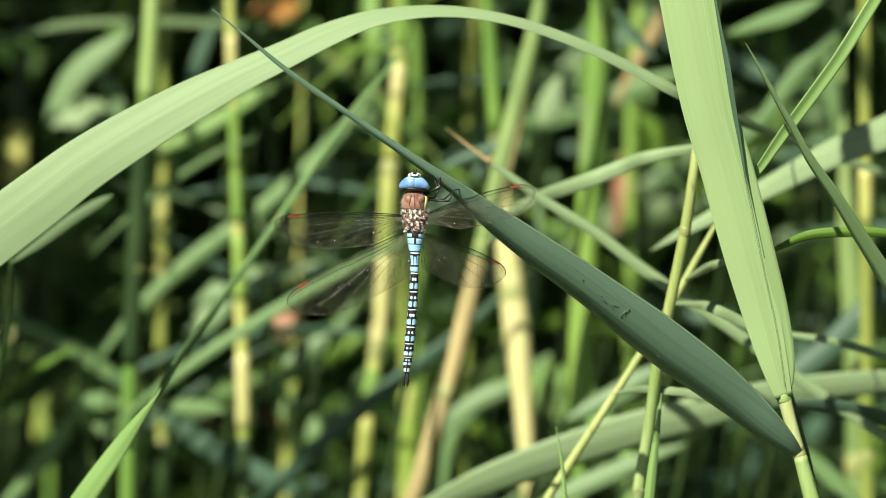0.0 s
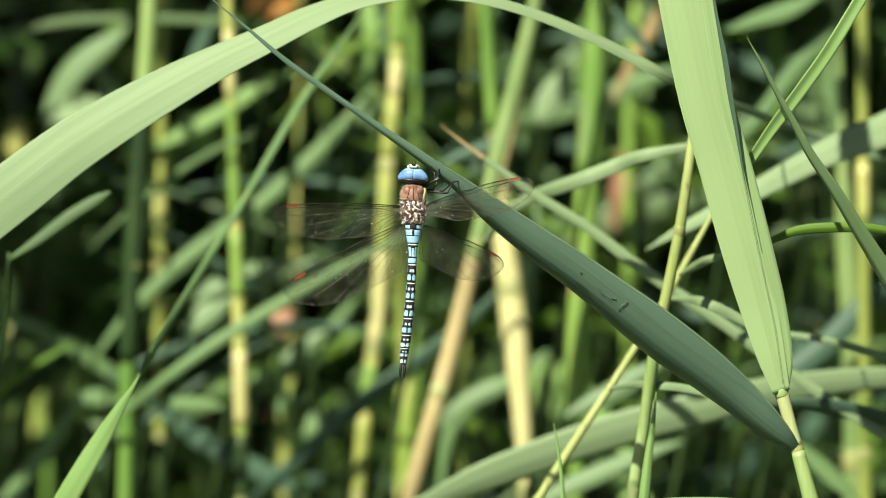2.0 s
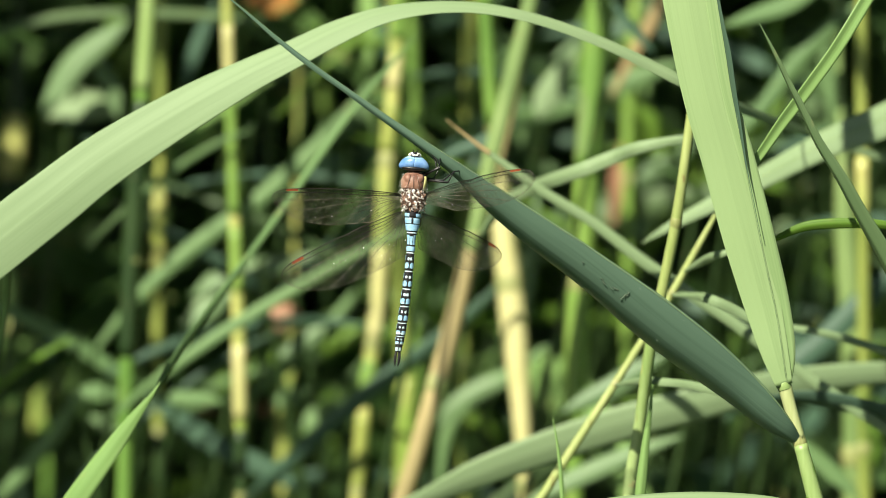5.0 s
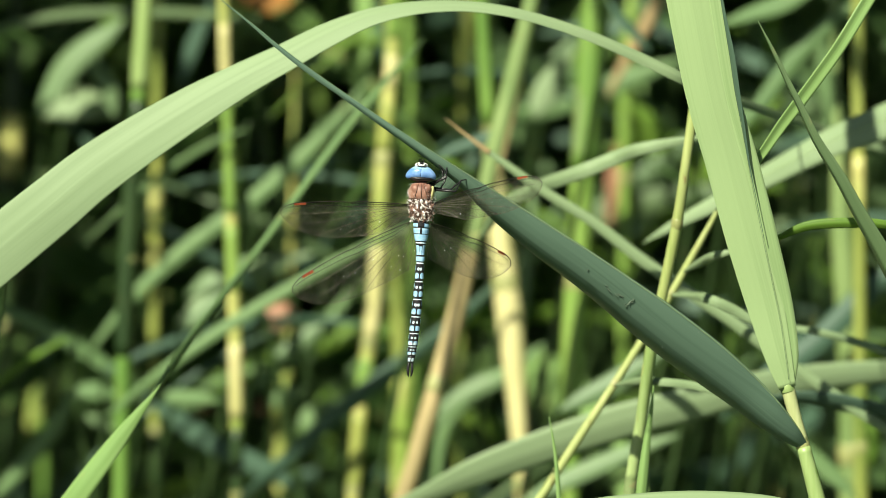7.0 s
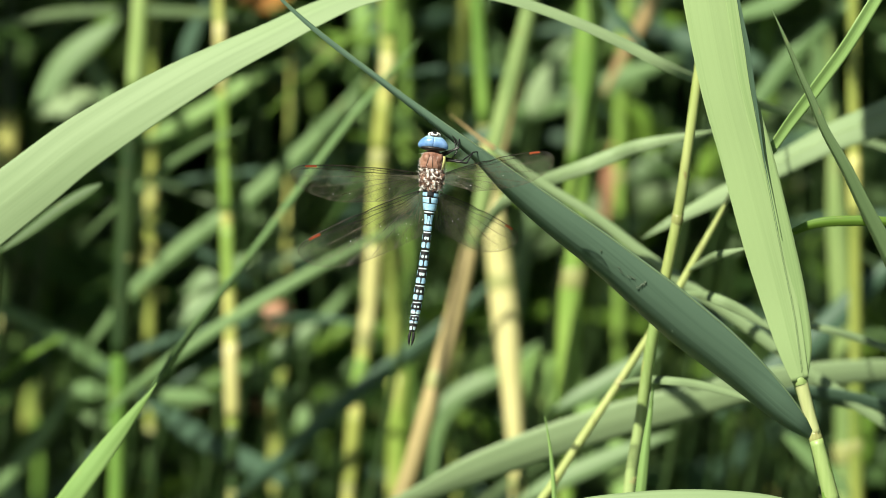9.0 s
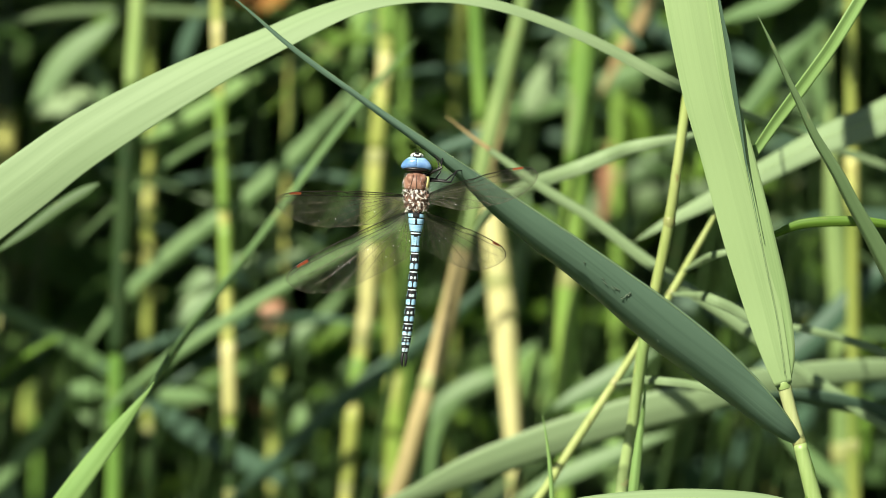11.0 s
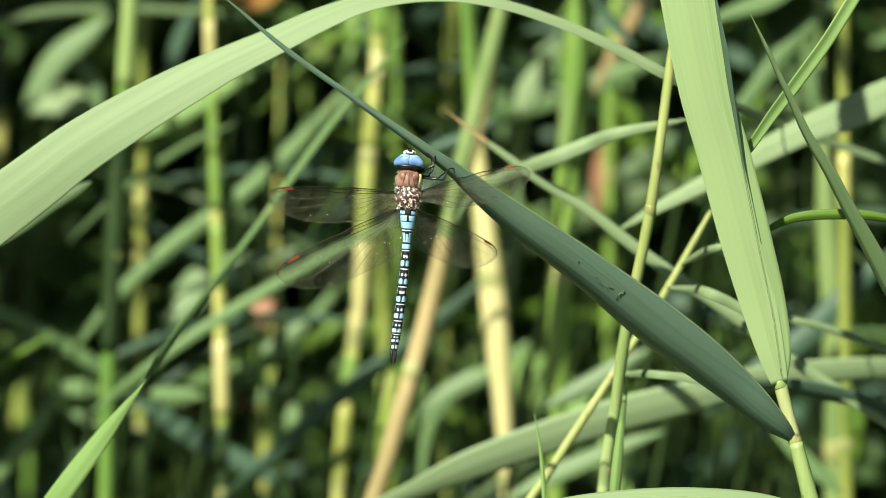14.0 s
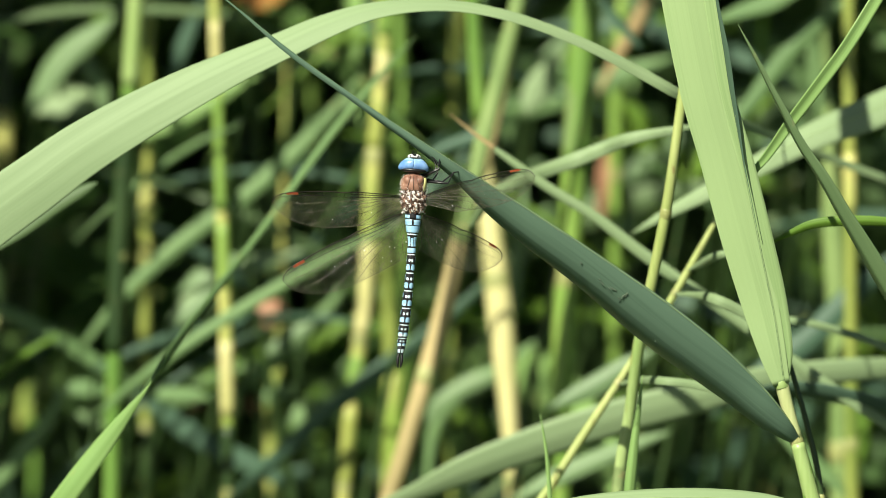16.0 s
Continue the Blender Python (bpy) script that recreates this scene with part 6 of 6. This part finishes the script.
def motions():
    swayed(perch, [
        (0, 0, -0),
        (0.5, 0.949, 0.26),
        (1, 2.762, -0.164),
        (1.5, -0.7, 1.051),
        (2, -0.017, 0.542),
        (2.5, -2.344, 0.458),
        (3, -0.102, -0.226),
        (3.5, 3.107, -0.565),
        (4, 1.107, 1.435),
        (6.5, 1.186, 0.661),
        (7, 3.242, 0.582),
        (7.5, 3.225, 1.361),
        (8, 6.073, 2.395),
        (8.5, 6.417, 2.836),
        (9, 8.756, 3.446),
        (11.5, 3.711, 0.768),
        (12, 5.259, 1.028),
        (12.5, 6.106, 0.859),
        (13, 8.078, 1.294),
        (13.5, 6.784, 1.548),
        (14, 5.485, 1.288),
        (14.5, 7.581, 1.203),
        (15, 5.333, 1.633),
        (15.5, 5.852, 1.288),
        (16, 4.22, 1.034),
    ])
    nodding(slant, [
        (0, 0, -0, 0),
        (0.5, 0.09, -0.197, -0.363),
        (1, 0.366, -0.385, -0.054),
        (1.5, -0.61, 0.533, 0.439),
        (2, -0.239, 0.112, 0.399),
        (2.5, 0.295, -0.035, -0.398),
        (3, 0.632, -0.645, -0.309),
        (3.5, 0.495, -0.554, -0.505),
        (4, -1.259, 0.744, 1.068),
        (6.5, 0.255, -0.076, 0.022),
        (7, 0.227, -0.241, 0.09),
        (7.5, -0.373, 0.061, 0.645),
        (8, -0.826, 0.297, 0.991),
        (8.5, -1.049, 0.377, 1.359),
        (9, -1.735, 0.863, 1.921),
        (11.5, -0.202, 0.096, 0.435),
        (12, -0.471, 0.331, 0.246),
        (12.5, -0.33, 0.191, 0.513),
        (13, -0.573, 0.255, 0.752),
        (13.5, -0.999, 0.649, 0.808),
        (14, -0.713, 0.651, 0.341),
        (14.5, -0.658, 0.418, 0.638),
        (15, -0.877, 0.527, 0.549),
        (15.5, -0.538, 0.423, 0.374),
        (16, -0.197, 0.237, 0.32),
    ])
    nodding(arch_leaf, [
        (0, 0.02, -0.05, 0.000),
        (0.5, -1.38, -0.44, -0.059),
        (1, 4.60, -2.57, 0.272),
        (1.5, -2.01, 4.50, -0.721),
        (2, -3.94, 5.40, -0.327),
        (2.5, -2.32, 3.43, 1.058),
        (3, -1.28, 5.05, -0.698),
        (3.5, 3.05, -2.67, 0.174),
        (4, 5.77, 0.75, -0.987),
        (6.5, 3.27, 1.06, -0.355),
        (7, 4.50, 5.19, -2.215),
        (7.5, 4.64, -2.68, -0.111),
        (8, 4.00, -3.28, 0.002),
        (8.5, 5.81, 1.00, -0.014),
        (9, 0.77, 6.42, -0.986),
        (11.5, 0.52, -0.78, 0.464),
        (12, 1.14, -0.36, 0.440),
        (12.5, 0.88, 2.93, 0.043),
        (13, 1.34, 3.29, -0.020),
        (13.5, 4.99, 0.49, 0.164),
        (14, 4.70, 0.53, 0.069),
        (14.5, 3.90, 0.02, -0.150),
        (15, 4.01, -5.49, 1.142),
        (15.5, 4.74, -2.24, 0.153),
        (16, 3.27, -5.66, 1.235),
    ])
    nodding(swing_leaf, [
        (0, 0, 0, 0),
        (0.5, 0, 0, -1.322),
        (1, 0, 0, -2.367),
        (1.5, 0, 0, -3.57),
        (2, 0, 0, -4.563),
        (2.5, 0, 0, -4.889),
        (3, 0, 0, -4.671),
        (3.5, 0, 0, -3.002),
        (4, 0, 0, 0.755),
        (6.5, 0, 0, 0.552),
        (7, 0, 0, 1.671),
        (7.5, 0, 0, 4.58),
        (8, 0, 0, 1.983),
        (8.5, 0, 0, 2.673),
        (9, 0, 0, 1.863),
        (11.5, 0, 0, 1.754),
        (12, 0, 0, 1.04),
        (12.5, 0, 0, 1.29),
        (13, 0, 0, 1.415),
        (13.5, 0, 0, 2.026),
        (14, 0, 0, 1.592),
        (14.5, 0, 0, 1.336),
        (15, 0, 0, 1.608),
        (15.5, 0, 0, 1.788),
        (16, 0, 0, 1.718),
    ])
    home_place = fly.location.copy()
    walk(fly, [(t, Matrix.Translation(home_place + Vector((x * MM, 0, z * MM))) @ pose(0, 0, 0, 0, a, 0)) for t, x, z, a in (
        (0, 0, -0, 2.468),
        (0.5, 0.669, -0.837, 2.304),
        (1, 3.514, -1.004, 2.789),
        (1.5, -1.171, 2.845, 3.376),
        (2, 0.335, 1.506, 3.143),
        (2.5, -2.677, -0.335, 3.125),
        (3, 0.753, -2.008, 2.625),
        (3.5, 3.514, -2.677, 1.46),
        (4, 0.837, 4.852, 5.105),
        (6.5, 1.841, 0.335, 4.097),
        (7, 4.016, 0.167, 3.243),
        (7.5, 3.848, 2.677, 3.857),
        (8, 6.526, 4.769, 4.805),
        (8.5, 7.028, 6.191, 4.667),
        (9, 9.036, 8.785, 6.557),
        (11.5, 4.183, 1.673, 3.327),
        (12, 4.852, 1.924, 4.627),
        (12.5, 6.526, 2.008, 4.121),
        (13, 8.366, 3.179, 4.297),
        (13.5, 6.358, 4.183, 5.417),
        (14, 4.852, 2.845, 4.653),
        (14.5, 7.697, 2.928, 3.792),
        (15, 4.852, 3.514, 5.105),
        (15.5, 5.605, 2.51, 4.6),
        (16, 4.518, 1.841, 4.133),
    )])
    nodding(e_leaf, [
        (0, 0, 0, 0),
        (0.5, 0, 0, 0.742),
        (1, 0, 0, -0.506),
        (1.5, 0, 0, 2.631),
        (2, 0, 0, 0.528),
        (2.5, 0, 0, 2.923),
        (3, 0, 0, 2.734),
        (3.5, 0, 0, 2.241),
        (4, 0, 0, 3.176),
        (6.5, 0, 0, 1.246),
        (7, 0, 0, 2.823),
        (7.5, 0, 0, 5.57),
        (8, 0, 0, 3.602),
        (8.5, 0, 0, 5.044),
        (9, 0, 0, 5.415),
        (11.5, 0, 0, 2.47),
        (12, 0, 0, 1.381),
        (12.5, 0, 0, 2.019),
        (13, 0, 0, 1.281),
        (13.5, 0, 0, 2.703),
        (14, 0, 0, 3.793),
        (14.5, 0, 0, 2.586),
        (15, 0, 0, 3.21),
        (15.5, 0, 0, 1.993),
        (16, 0, 0, 1.263),
    ])
    swayed(f_reed, [
        (0, 0, -0),
        (0.5, 0, -0.524),
        (1, 0, -1.571),
        (1.5, -1.222, -0.175),
        (2, -2.793, 0.349),
        (2.5, -6.284, 1.047),
        (3, -6.546, 0.698),
        (3.5, -0.524, -1.047),
        (4, 0.175, -0.524),
        (6.5, -0.349, 0.175),
        (7, 1.571, -0.175),
        (7.5, 1.396, 0.175),
        (8, 4.364, 0.262),
        (8.5, 4.364, 0.175),
        (9, 5.236, 0.087),
        (11.5, 1.047, -0.349),
        (12, 1.92, -0.262),
        (12.5, 0.349, 1.222),
        (13, -0.175, 1.92),
        (13.5, -0.175, 1.571),
        (14, 2.793, 1.396),
        (14.5, 3.316, 0.96),
        (15, 4.538, 0.698),
        (15.5, 5.324, 0.524),
        (16, 6.633, -0.349),
    ])
    for ob in (shoot, brown_tip):
        swayed(ob, [
            (0, 0, -0),
            (0.5, 0, -0.524),
            (1, -0.349, -1.571),
            (1.5, -0.524, -0.175),
            (2, -1.222, 0.349),
            (2.5, -3.142, 1.047),
            (3, -3.404, 0.698),
            (3.5, -0.175, -1.047),
            (4, 0.698, -0.524),
            (6.5, 0.873, 0.175),
            (7, 1.745, -0.175),
            (7.5, 3.666, 0.175),
            (8, 4.015, 0.262),
            (8.5, 4.189, 0.175),
            (9, 4.713, 0.087),
            (11.5, 3.491, -0.349),
            (12, 3.142, -0.262),
            (12.5, 3.666, 1.222),
            (13, 4.364, 1.92),
            (13.5, 4.887, 1.571),
            (14, 5.586, 1.396),
            (14.5, 5.76, 0.96),
            (15, 6.109, 0.698),
            (15.5, 6.546, 0.524),
            (16, 5.935, -0.349),
        ])
    for ob in (g_reed, h_reed, k_reed):
        swayed(ob, [
            (0, 0, -0),
            (0.5, 0.834, -1.94),
            (1, 1.287, -2.865),
            (1.5, -0.018, -1.559),
            (2, -0.943, -0.798),
            (2.5, -3.445, -0.345),
            (3, -4.642, -0.145),
            (3.5, -2.974, -1.07),
            (4, -1.777, -0.036),
            (6.5, -1.795, -0.127),
            (7, -0.326, -0.58),
            (7.5, 1.596, 0.345),
            (8, 1.686, 0.254),
            (8.5, 1.686, 0.453),
            (9, 1.124, 0.363),
            (11.5, -1.686, -0.743),
            (12, -3.355, -0),
            (12.5, -5.313, 1.287),
            (13, -6.546, 2.212),
            (13.5, -6.818, 2.212),
            (14, -3.935, 2.502),
            (14.5, -2.267, 2.031),
            (15, -1.976, 2.122),
            (15.5, -0.689, 1.559),
            (16, -1.034, 1.559),
        ])


motions()
